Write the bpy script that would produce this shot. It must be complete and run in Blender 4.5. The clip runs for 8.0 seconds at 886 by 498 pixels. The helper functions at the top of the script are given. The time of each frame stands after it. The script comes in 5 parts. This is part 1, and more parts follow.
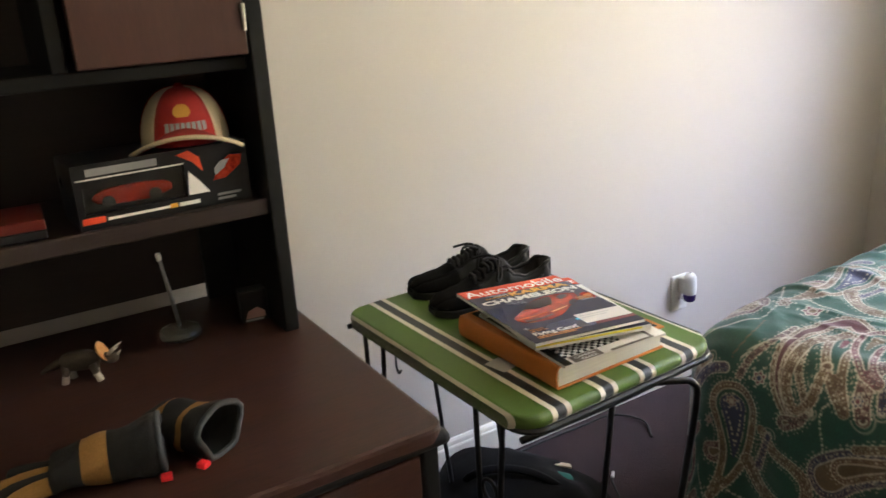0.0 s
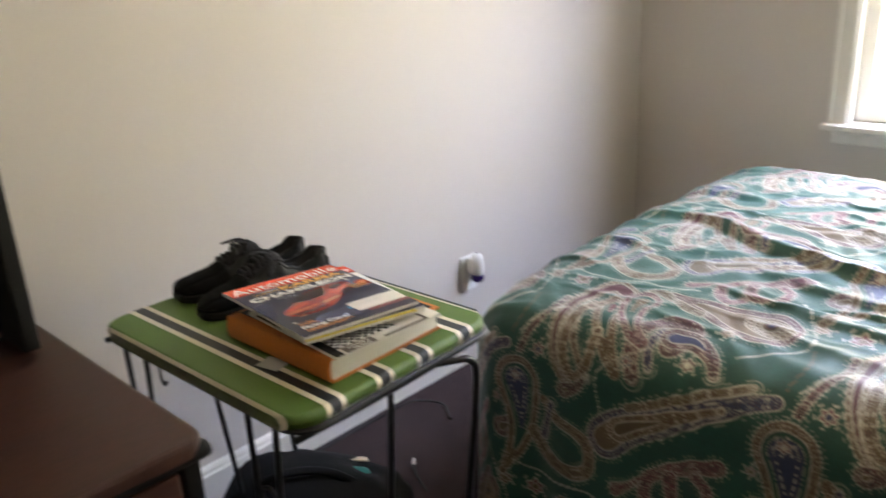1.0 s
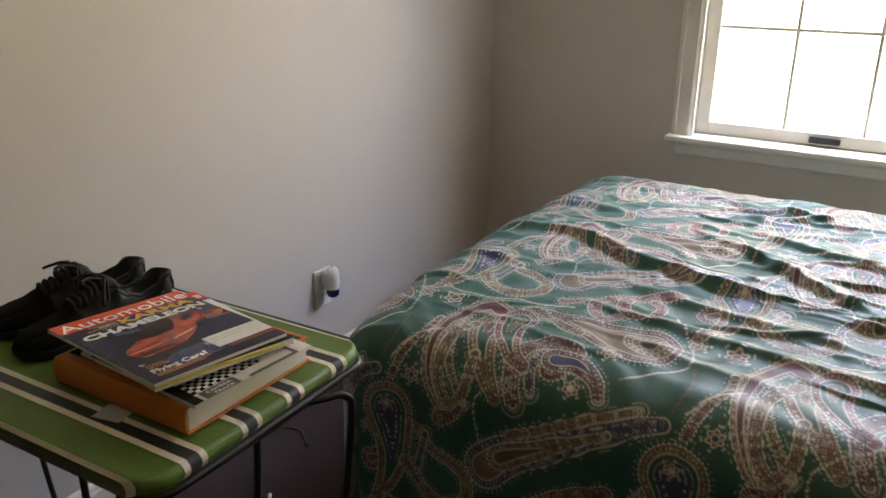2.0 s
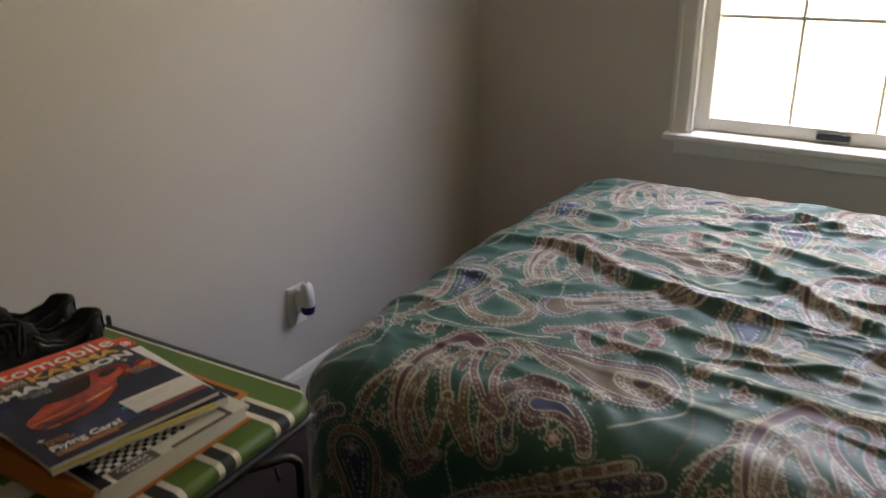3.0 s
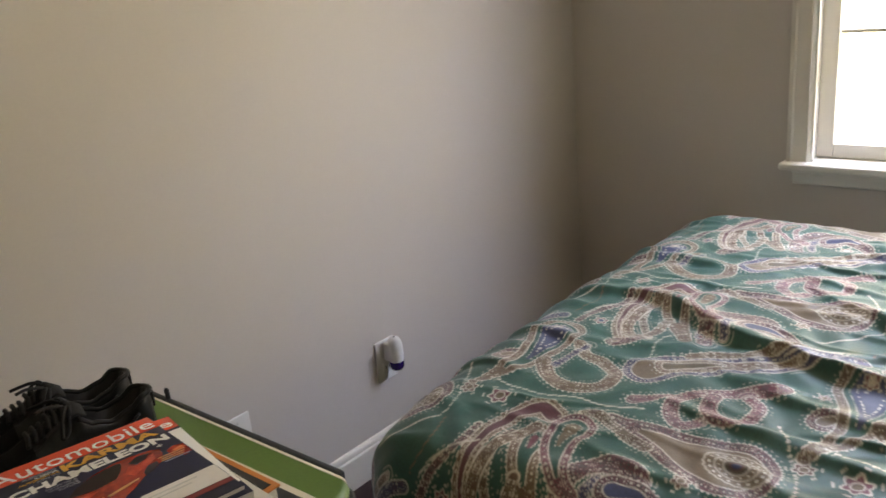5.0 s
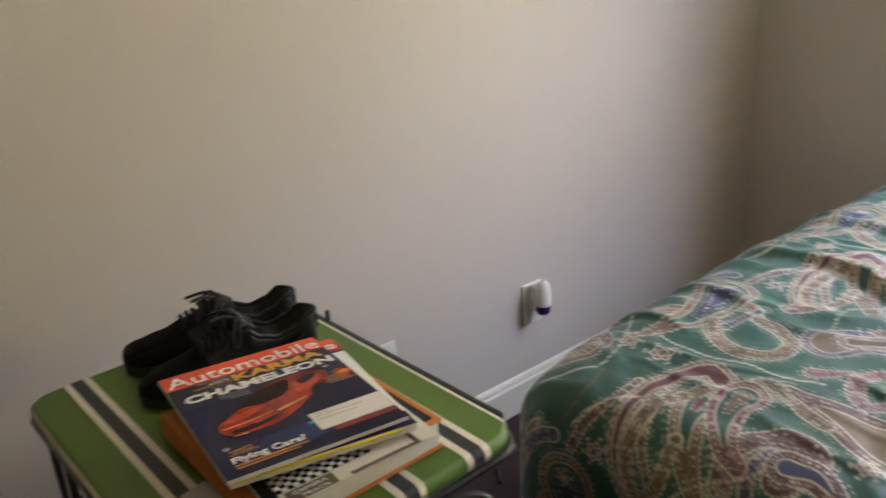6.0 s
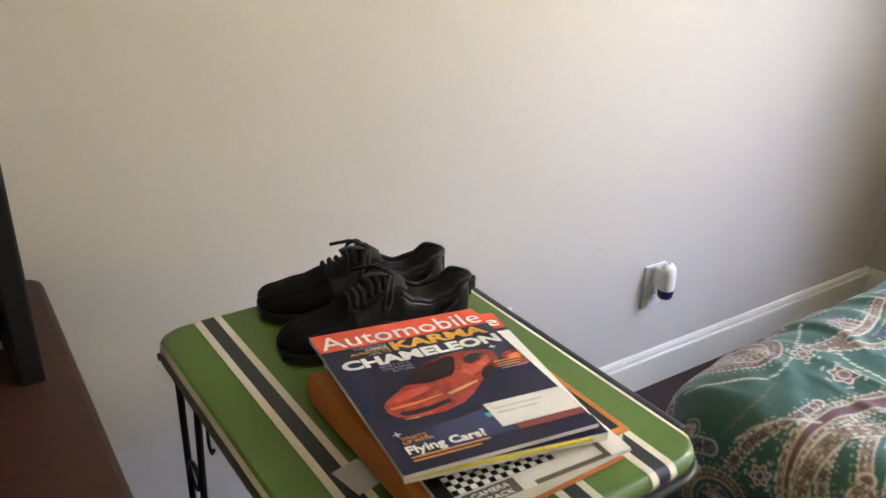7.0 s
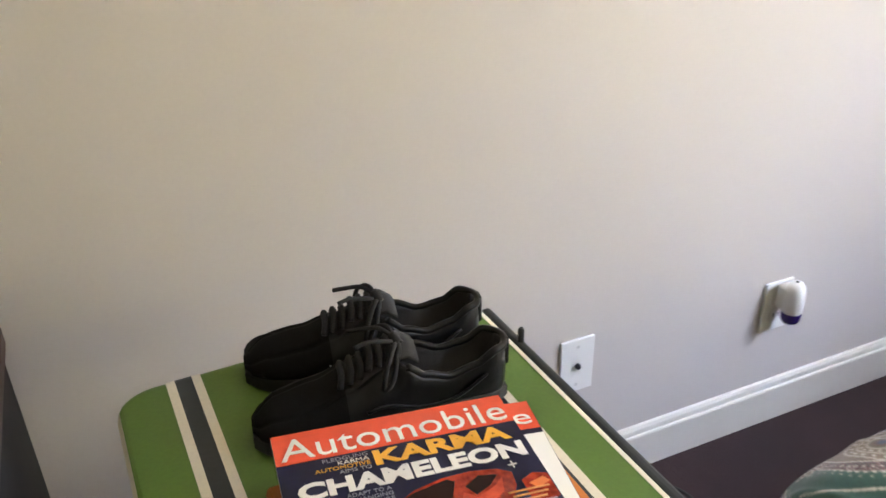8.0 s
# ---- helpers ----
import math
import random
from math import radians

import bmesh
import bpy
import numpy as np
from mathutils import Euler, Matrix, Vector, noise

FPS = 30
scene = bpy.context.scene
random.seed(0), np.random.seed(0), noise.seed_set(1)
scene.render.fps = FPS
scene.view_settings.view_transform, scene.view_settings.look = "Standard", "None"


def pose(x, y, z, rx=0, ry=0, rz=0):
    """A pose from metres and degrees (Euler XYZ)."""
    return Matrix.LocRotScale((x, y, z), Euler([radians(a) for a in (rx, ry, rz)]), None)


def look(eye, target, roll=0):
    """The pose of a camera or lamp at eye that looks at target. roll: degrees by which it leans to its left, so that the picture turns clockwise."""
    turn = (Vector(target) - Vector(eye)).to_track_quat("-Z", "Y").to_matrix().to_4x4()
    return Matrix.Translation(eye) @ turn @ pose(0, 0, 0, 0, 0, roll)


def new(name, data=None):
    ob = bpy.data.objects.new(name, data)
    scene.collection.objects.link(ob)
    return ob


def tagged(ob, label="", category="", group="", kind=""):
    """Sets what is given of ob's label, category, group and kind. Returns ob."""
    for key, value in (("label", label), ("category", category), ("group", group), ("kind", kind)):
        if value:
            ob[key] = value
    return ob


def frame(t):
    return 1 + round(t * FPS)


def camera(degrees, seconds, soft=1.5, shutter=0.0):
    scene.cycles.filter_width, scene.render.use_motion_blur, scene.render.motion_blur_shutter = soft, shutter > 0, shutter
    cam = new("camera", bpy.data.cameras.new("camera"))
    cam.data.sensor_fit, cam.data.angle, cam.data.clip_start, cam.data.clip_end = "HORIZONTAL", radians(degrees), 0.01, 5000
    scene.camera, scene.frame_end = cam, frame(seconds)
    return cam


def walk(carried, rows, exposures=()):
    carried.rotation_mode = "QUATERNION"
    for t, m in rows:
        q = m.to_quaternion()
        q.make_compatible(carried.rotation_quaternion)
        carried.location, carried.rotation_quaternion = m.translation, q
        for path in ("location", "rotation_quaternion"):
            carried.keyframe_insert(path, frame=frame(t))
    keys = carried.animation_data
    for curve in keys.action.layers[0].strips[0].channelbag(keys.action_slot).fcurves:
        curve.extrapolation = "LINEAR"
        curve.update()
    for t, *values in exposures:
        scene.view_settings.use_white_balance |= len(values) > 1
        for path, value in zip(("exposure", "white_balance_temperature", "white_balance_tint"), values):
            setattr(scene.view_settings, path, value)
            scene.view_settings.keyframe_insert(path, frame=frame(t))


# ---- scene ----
cam = camera(57.2, 8.0, shutter=0.45)
PATH = [
    (0, (-0.3, 0.015, 1.262), (0.692, 1.627, 0.616), -3.2),
    (0.5, (-0.271, 0.008, 1.256), (0.849, 1.545, 0.639), -3.9),
    (1, (-0.212, 0.012, 1.226), (1.132, 1.328, 0.546), -3.0),
    (1.5, (-0.161, 0.058, 1.23), (1.319, 1.166, 0.467), -0.6),
    (1.7, (-0.165, 0.099, 1.214), (1.412, 1.128, 0.54), 0.7),
    (2.8, (-0.023, 0.174, 1.219), (1.581, 1.125, 0.497), 0.7),
    (3, (0.025, 0.181, 1.222), (1.604, 1.182, 0.51), -0.6),
    (3.5, (0.134, 0.167, 1.235), (1.651, 1.279, 0.556), -2.8),
    (4, (0.179, 0.153, 1.239), (1.659, 1.323, 0.577), -4.8),
    (4.2, (0.188, 0.151, 1.24), (1.668, 1.325, 0.584), -5.1),
    (5.3, (0.184, 0.163, 1.229), (1.556, 1.478, 0.602), -5.2),
    (5.5, (0.186, 0.172, 1.232), (1.527, 1.51, 0.591), -4.9),
    (6, (0.171, 0.227, 1.216), (1.311, 1.697, 0.482), -4.1),
    (6.5, (0.122, 0.334, 1.219), (1.137, 1.9, 0.5), -0.2),
    (7, (0.116, 0.423, 1.199), (1.119, 1.929, 0.348), 1.8),
    (7.5, (0.254, 0.523, 1.188), (1.14, 2.093, 0.322), -0.5),
    (8, (0.352, 0.607, 1.181), (1.061, 2.22, 0.234), -1.4),
]
EXPOSURES = [(0.0, 0.52, 5920, 15), (0.5, 0.58, 5920, 15), (1.0, 0.38, 5920, 15), (1.5, 0.12, 6130, 15), (1.7, -0.10, 6180, 15), (2.8, -1.12, 6440, 15),
             (3.0, -1.12, 6440, 15), (3.5, -1.23, 6490, 15), (4.0, -1.20, 6490, 15), (4.2, -1.02, 6490, 15), (5.3, -0.45, 6430, 15), (5.5, -0.35, 6430, 15),
             (6.0, -0.27, 6340, 15), (6.5, 0.12, 6060, 15), (7.0, 0.49, 5930, 15), (7.5, 0.59, 5940, 15), (8.0, 0.53, 5940, 15)]
walk(cam, [(t, look(eye, target, roll)) for t, eye, target, roll in PATH], EXPOSURES)

# ---------------------------------------------------------------- light
world = bpy.data.worlds.new("sky")
scene.world = world
world.use_nodes = True
wt = world.node_tree
sky = wt.nodes.new("ShaderNodeTexSky")
sky.sky_type = "NISHITA"
sky.sun_disc = False
sky.sun_elevation, sky.sun_rotation = radians(48), radians(140)
wt.nodes["Background"].inputs["Strength"].default_value = 0.12
wt.links.new(sky.outputs[0], wt.nodes["Background"].inputs["Color"])

sun = new("sun", bpy.data.lights.new("sun", "SUN"))
sun.data.energy, sun.data.angle, sun.data.color = 3.0, radians(0.5), (1.0, 0.95, 0.86)
sun.matrix_world = look((0, 0, 0), (-0.43, -0.51, -0.74)) @ pose(0, 0, 0)

def opening_lamp(name, eye, target, size, watts, color, spread=180):
    lamp = new(name, bpy.data.lights.new(name, "AREA"))
    lamp.data.shape = "RECTANGLE"
    lamp.data.size, lamp.data.size_y = size
    lamp.data.energy, lamp.data.color, lamp.data.spread = watts, color, radians(spread)
    lamp.matrix_world = look(eye, target)


# daylight thrown up from the sunlit ground, and the open sky to the south
opening_lamp("ground_daylight", (3.70, 0.24, 0.38), (2.70, 0.24, 0.63), (3.40, 1.90), 390.0, (1.0, 0.875, 0.53))
opening_lamp("sky_daylight", (3.35, -1.45, 2.85), (2.40, 0.35, 1.05), (1.5, 1.5), 225.0, (0.70, 0.765, 1.0))
opening_lamp("high_sky_daylight", (4.35, -0.25, 3.80), (1.50, 0.35, 0.60), (2.0, 1.8), 590.0, (0.74, 0.83, 1.0))


# ---------------------------------------------------------------- tools
def part(name, bm, material, parent=None, label="", smooth=False):
    """One bmesh as one mesh object, under a thing where one is given."""
    me = bpy.data.meshes.new(name)
    bm.to_mesh(me)
    bm.free()
    if smooth:
        for p in me.polygons:
            p.use_smooth = True
    if material:
        me.materials.append(material)
    ob = new(name, me)
    if parent:
        ob.parent = parent
    if label:
        ob["label"] = label
    return ob


def thing(name, m, label, category, group=""):
    ob = new(name)
    ob.empty_display_size = 0.05
    ob.matrix_world = m
    return tagged(ob, label, category, group)


def box(x0, x1, y0, y1, z0, z1, bevel=0.0, seg=2, bm=None):
    bm = bm or bmesh.new()
    made = bmesh.ops.create_cube(bm, size=1.0)["verts"]
    for v in made:
        v.co = Vector(((x0 + x1) / 2 + v.co.x * (x1 - x0), (y0 + y1) / 2 + v.co.y * (y1 - y0), (z0 + z1) / 2 + v.co.z * (z1 - z0)))
    if bevel:
        edges = {e for v in made for e in v.link_edges}
        bmesh.ops.bevel(bm, geom=list(edges), offset=bevel, segments=seg, profile=0.5, affect="EDGES")
    return bm


def smooth_path(pts, n=8):
    """Catmull-Rom through the points."""
    p = [Vector(q) for q in pts]
    p = [2 * p[0] - p[1]] + p + [2 * p[-1] - p[-2]]
    out = []
    for i in range(1, len(p) - 2):
        for k in range(n):
            s = k / n
            out.append(0.5 * (2 * p[i] + (p[i + 1] - p[i - 1]) * s + (2 * p[i - 1] - 5 * p[i] + 4 * p[i + 1] - p[i + 2]) * s * s
                              + (3 * p[i] - p[i - 1] - 3 * p[i + 1] + p[i + 2]) * s ** 3))
    out.append(p[-2])
    return out


def tube(pts, r, seg=8, bm=None, closed=False, flat=1.0):
    """A round rod along points; r may be a list of radii."""
    bm = bm or bmesh.new()
    pts = [Vector(q) for q in pts]
    n = len(pts)
    rr = r if isinstance(r, (list, tuple)) else [r] * n
    side = None
    rings = []
    for i, q in enumerate(pts):
        a = pts[(i - 1) % n] if closed or i else pts[0]
        b = pts[(i + 1) % n] if closed or i < n - 1 else pts[-1]
        d = (b - a).normalized()
        if side is None:
            side = d.orthogonal().normalized()
        side = (side - d * side.dot(d)).normalized()
        up = d.cross(side)
        rings.append([bm.verts.new(q + (side * math.cos(k * math.tau / seg) + up * flat * math.sin(k * math.tau / seg)) * rr[i]) for k in range(seg)])
    for i in range(n if closed else n - 1):
        a, b = rings[i], rings[(i + 1) % n]
        for k in range(seg):
            bm.faces.new((a[k], a[(k + 1) % seg], b[(k + 1) % seg], b[k]))
    if not closed:
        bm.faces.new(rings[0][::-1])
        bm.faces.new(rings[-1])
    return bm


def lathe(profile, seg=24, bm=None):
    """A turned body about z from (radius, height) pairs."""
    bm = bm or bmesh.new()
    rings = []
    for r, z in profile:
        rings.append([bm.verts.new((r * math.cos(k * math.tau / seg), r * math.sin(k * math.tau / seg), z)) for k in range(seg)])
    for a, b in zip(rings, rings[1:]):
        for k in range(seg):
            bm.faces.new((a[k], a[(k + 1) % seg], b[(k + 1) % seg], b[k]))
    bm.faces.new(rings[0][::-1])
    bm.faces.new(rings[-1])
    return bm


def loft(rings, closed_ends=True, bm=None):
    """A skin over rings of equally many points."""
    bm = bm or bmesh.new()
    vs = [[bm.verts.new(p) for p in r] for r in rings]
    n = len(vs[0])
    for a, b in zip(vs, vs[1:]):
        for k in range(n):
            bm.faces.new((a[k], a[(k + 1) % n], b[(k + 1) % n], b[k]))
    if closed_ends:
        bm.faces.new(vs[0][::-1])
        bm.faces.new(vs[-1])
    return bm


def plate(outline, z0, z1, bevel=0.0, bm=None):
    """A flat slab of any outline."""
    bm = bm or bmesh.new()
    f = bm.faces.new([bm.verts.new((x, y, z0)) for x, y in outline])
    up = bmesh.ops.extrude_face_region(bm, geom=[f])["geom"]
    for v in up:
        if isinstance(v, bmesh.types.BMVert):
            v.co.z = z1
    bmesh.ops.recalc_face_normals(bm, faces=bm.faces)
    if bevel:
        es = [e for e in bm.edges if abs(e.verts[0].co.z - e.verts[1].co.z) < 1e-6]
        bmesh.ops.bevel(bm, geom=es, offset=bevel, segments=2, profile=0.5, affect="EDGES")
    return bm


def rounded(x0, x1, y0, y1, r, n=6):
    out = []
    for cx, cy, a in ((x1 - r, y1 - r, 0), (x0 + r, y1 - r, 90), (x0 + r, y0 + r, 180), (x1 - r, y0 + r, 270)):
        for k in range(n + 1):
            t = radians(a + 90 * k / n)
            out.append((cx + r * math.cos(t), cy + r * math.sin(t)))
    return out


def moved(bm, m):
    bmesh.ops.transform(bm, matrix=m, verts=bm.verts)
    return bm


def words(name, body, size, m, material, parent, width=None, bold=0.0, shear=0.0, label=""):
    """Lettering as a thin mesh; width stretches it to a length."""
    cu = bpy.data.curves.new(name, "FONT")
    cu.body, cu.size, cu.offset, cu.shear, cu.extrude, cu.resolution_u = body, size, bold, shear, 0.0002, 3
    tmp = bpy.data.objects.new(name, cu)
    me = bpy.data.meshes.new_from_object(tmp)
    bpy.data.objects.remove(tmp)
    xs = [v.co.x for v in me.vertices]
    k = width / (max(xs) - min(xs)) if width else 1.0
    for v in me.vertices:
        v.co.x = (v.co.x - min(xs)) * k
    me.materials.append(material)
    ob = new(name, me)
    ob.parent = parent
    ob.matrix_local = m
    if label:
        ob["label"] = label
    return ob


# ---------------------------------------------------------------- materials
def mat(name, color, rough=0.6, metal=0.0, vary=0.12, scale=6.0, fine=120.0, bump=0.1, dist=0.002, stretch=(1, 1, 1), second=None, coat=0.0,
        spec=0.5, sheen=0.0, alpha=1.0):
    m = bpy.data.materials.new(name)
    m.use_nodes = True
    nt = m.node_tree
    b = nt.nodes["Principled BSDF"]
    b.inputs["Metallic"].default_value = metal
    b.inputs["Specular IOR Level"].default_value = spec
    b.inputs["Coat Weight"].default_value = coat
    b.inputs["Sheen Weight"].default_value = sheen
    tc = nt.nodes.new("ShaderNodeTexCoord")
    mp = nt.nodes.new("ShaderNodeMapping")
    mp.inputs["Scale"].default_value = stretch
    nt.links.new(tc.outputs["Object"], mp.inputs["Vector"])
    big, small = nt.nodes.new("ShaderNodeTexNoise"), nt.nodes.new("ShaderNodeTexNoise")
    big.inputs["Scale"].default_value, small.inputs["Scale"].default_value = scale, fine
    big.inputs["Detail"].default_value, small.inputs["Detail"].default_value = 4.0, 6.0
    for n in (big, small):
        nt.links.new(mp.outputs[0], n.inputs["Vector"])
    mixed = nt.nodes.new("ShaderNodeMath")
    mixed.operation = "MULTIPLY_ADD"
    nt.links.new(small.outputs[0], mixed.inputs[0])
    mixed.inputs[1].default_value = 0.5
    half = nt.nodes.new("ShaderNodeMath")
    half.operation = "MULTIPLY"
    half.inputs[1].default_value = 0.5
    nt.links.new(big.outputs[0], half.inputs[0])
    nt.links.new(half.outputs[0], mixed.inputs[2])
    ramp = nt.nodes.new("ShaderNodeValToRGB")
    ramp.color_ramp.elements[0].position, ramp.color_ramp.elements[1].position = 0.3, 0.7
    lo = second or tuple(c * (1 - vary) for c in color)
    hi = color if second else tuple(min(1, c * (1 + vary)) for c in color)
    ramp.color_ramp.elements[0].color, ramp.color_ramp.elements[1].color = (*lo, 1), (*hi, 1)
    nt.links.new(mixed.outputs[0], ramp.inputs[0])
    nt.links.new(ramp.outputs[0], b.inputs["Base Color"])
    rr = nt.nodes.new("ShaderNodeMapRange")
    rr.inputs["To Min"].default_value, rr.inputs["To Max"].default_value = max(0.02, rough - 0.08), min(1, rough + 0.08)
    nt.links.new(big.outputs[0], rr.inputs["Value"])
    nt.links.new(rr.outputs[0], b.inputs["Roughness"])
    if bump:
        bp = nt.nodes.new("ShaderNodeBump")
        bp.inputs["Strength"].default_value, bp.inputs["Distance"].default_value = bump, dist
        nt.links.new(small.outputs[0], bp.inputs["Height"])
        nt.links.new(bp.outputs[0], b.inputs["Normal"])
    return m


M_WALL = mat("taupe wall paint", (0.555, 0.513, 0.474), 0.6, vary=0.025, scale=1.4, fine=160, bump=0.12, dist=0.001)
M_CEIL = mat("ceiling paint", (0.75, 0.73, 0.70), 0.8, vary=0.03, fine=200)
M_TRIM = mat("white trim paint", (0.70, 0.67, 0.61), 0.38, vary=0.03, scale=5, fine=60, bump=0.04)
M_CARPET = mat("plum brown carpet", (0.048, 0.024, 0.026), 0.95, second=(0.018, 0.009, 0.011), scale=9, fine=420, bump=0.9, dist=0.006)
M_VENEER = mat("dark cherry veneer", (0.074, 0.031, 0.024), 0.44, second=(0.032, 0.014, 0.012), spec=0.35, scale=3, fine=40, bump=0.05, stretch=(1, 12, 12))
M_VENEERV = mat("dark cherry door veneer", (0.082, 0.034, 0.027), 0.42, second=(0.052, 0.021, 0.017), scale=3, fine=40, bump=0.05, stretch=(12, 12, 1))
M_BLACKWOOD = mat("black stained edge", (0.009, 0.009, 0.010), 0.55, spec=0.26, vary=0.25, scale=8, fine=90, bump=0.06)
M_GREEN = mat("green vinyl", (0.082, 0.150, 0.019), 0.45, vary=0.12, scale=5, fine=220, bump=0.12, dist=0.001)
M_CREAM = mat("cream stripe", (0.66, 0.60, 0.48), 0.5, vary=0.08, fine=200, bump=0.1, dist=0.001)
M_BLACKSTRIPE = mat("black stripe", (0.014, 0.017, 0.02), 0.42, vary=0.2, fine=200, bump=0.1, dist=0.001)
M_WIRE = mat("black painted wire", (0.010, 0.010, 0.010), 0.38, vary=0.3, fine=90, bump=0.08)
M_PLASTIC = mat("white plastic", (0.78, 0.77, 0.74), 0.3, vary=0.02, fine=80, bump=0.02)
M_PURPLE = mat("purple fragrance oil", (0.035, 0.018, 0.12), 0.12, vary=0.1, fine=40, bump=0.0, coat=0.5)
M_DARK = mat("dark metal", (0.03, 0.03, 0.03), 0.4, metal=0.6)
M_GLASS = bpy.data.materials.new("window glass")
M_GLASS.use_nodes = True
_b = M_GLASS.node_tree.nodes["Principled BSDF"]
_b.inputs["Transmission Weight"].default_value, _b.inputs["Roughness"].default_value, _b.inputs["IOR"].default_value = 1.0, 0.0, 1.45

# ---------------------------------------------------------------- the room
WX, WY = 2.5, 1.6          # inner faces of the window wall and the long wall
XW, YS, ZC = -1.75, -1.95, 2.44
HOLE = (-0.380, 0.853, 0.661, 2.03)   # window opening: y0, y1, z0, z1


def structure(name, bm, material, label):
    return tagged(part(name, bm, material), label, "structure", kind="structure")


structure("floor", box(XW - 0.1, WX + 0.16, YS - 0.1, WY + 0.12, -0.10, 0.0), M_CARPET, "dark plum brown carpet on the bedroom floor")
structure("ceiling", box(XW - 0.1, WX + 0.16, YS - 0.1, WY + 0.12, ZC, ZC + 0.1), M_CEIL, "plain white painted bedroom ceiling")
structure("wall_north", box(XW - 0.1, WX + 0.16, WY, WY + 0.12, 0, ZC), M_WALL, "long taupe painted wall with a soft sheen")
structure("wall_south", box(XW - 0.1, WX + 0.16, YS - 0.12, YS, 0, ZC), M_WALL, "taupe painted wall behind the room")
structure("wall_west", box(XW - 0.12, XW, YS, WY, 0, ZC), M_WALL, "taupe painted wall closing the room")
bm = box(WX, WX + 0.16, YS, HOLE[0], 0, ZC)
box(WX, WX + 0.16, HOLE[1], WY, 0, ZC, bm=bm)
box(WX, WX + 0.16, HOLE[0], HOLE[1], 0, HOLE[2] - 0.03, bm=bm)
box(WX, WX + 0.16, HOLE[0], HOLE[1], HOLE[3], ZC, bm=bm)
structure("wall_east", bm, M_WALL, "taupe painted wall with the window opening")


def baseboard(name, a, b, inward):
    """Baseboard with a moulded cap from a to b; inward is the way into the room."""
    a, b, n = Vector((*a, 0)), Vector((*b, 0)), Vector((*inward, 0))
    prof = [(0, 0), (0.014, 0), (0.014, 0.083), (0.0125, 0.0865), (0.0095, 0.088), (0.0095, 0.091), (0.0085, 0.098), (0.005, 0.104), (0.0, 0.106)]
    bm = loft([[p + n * d + Vector((0, 0, z)) for d, z in prof] for p in (a, b)])
    bmesh.ops.recalc_face_normals(bm, faces=bm.faces)
    structure(name, bm, M_TRIM, "white painted baseboard with a moulded cap")


baseboard("baseboard", (XW, WY - 0.001), (WX, WY - 0.001), (0, -1))
baseboard("baseboard", (WX - 0.001, YS), (WX - 0.001, WY - 0.016), (-1, 0))

# outside
structure("ground", box(WX + 0.3, 90, -60, 60, -0.75, -0.7), mat("lawn", (0.07, 0.10, 0.03), 0.9, second=(0.03, 0.05, 0.015), scale=1.5, fine=60, bump=0.6), "sunlit lawn outside the window")

# window
window = tagged(new("window_1"), "white double hung window with muntins and a moulded stool", "window", kind="structure")
window.matrix_world = pose(WX, 0.24, 0.663)
y0, y1 = HOLE[0] - 0.24, HOLE[1] - 0.24
ht = HOLE[3] - 0.663


def casing(u0, u1, z0, z1, flip):
    """A moulded upright casing board, thick at its outer edge."""
    prof = [(0, 0), (-0.020, 0), (-0.020, 0.011), (-0.015, 0.015), (-0.014, 0.038), (-0.014, 0.050), (-0.017, 0.053), (-0.011, 0.061), (-0.009, 0.067), (0, 0.067)]
    bm = loft([[Vector((x, u0 + (w if not flip else -w), z)) for x, w in prof] for z in (z0, z1)])
    bmesh.ops.recalc_face_normals(bm, faces=bm.faces)
    return bm


part("casing", casing(y1 + 0.058, 0, 0.0, ht + 0.06, True), M_TRIM, window)
part("casing", casing(y0 - 0.058, 0, 0.0, ht + 0.06, False), M_TRIM, window)
part("head_casing", box(-0.022, 0, y0 - 0.056, y1 + 0.056, ht + 0.06, ht + 0.12, 0.004), M_TRIM, window)
part("stool", box(-0.050, 0.05, y0 - 0.070, y1 + 0.070, -0.020, 0.0, 0.006, 3), M_TRIM, window)
bm = loft([[Vector((x, y, z)) for x, z in ((0, -0.020), (-0.030, -0.020), (-0.027, -0.026), (-0.018, -0.031), (-0.016, -0.040), (-0.016, -0.060), (-0.011, -0.065), (0, -0.067))] for y in (y0 - 0.040, y1 + 0.040)])
bmesh.ops.recalc_face_normals(bm, faces=bm.faces)
part("apron", bm, M_TRIM, window)
part("jamb", box(0.0, 0.16, y1 - 0.001, y1 + 0.012, 0.0, ht), M_TRIM, window)
part("jamb", box(0.0, 0.16, y0 - 0.012, y0 + 0.001, 0.0, ht), M_TRIM, window)
part("head_jamb", box(0.0, 0.16, y0, y1, ht - 0.012, ht), M_TRIM, window)
part("sill", box(0.05, 0.19, y0, y1, -0.028, 0.0), M_TRIM, window)


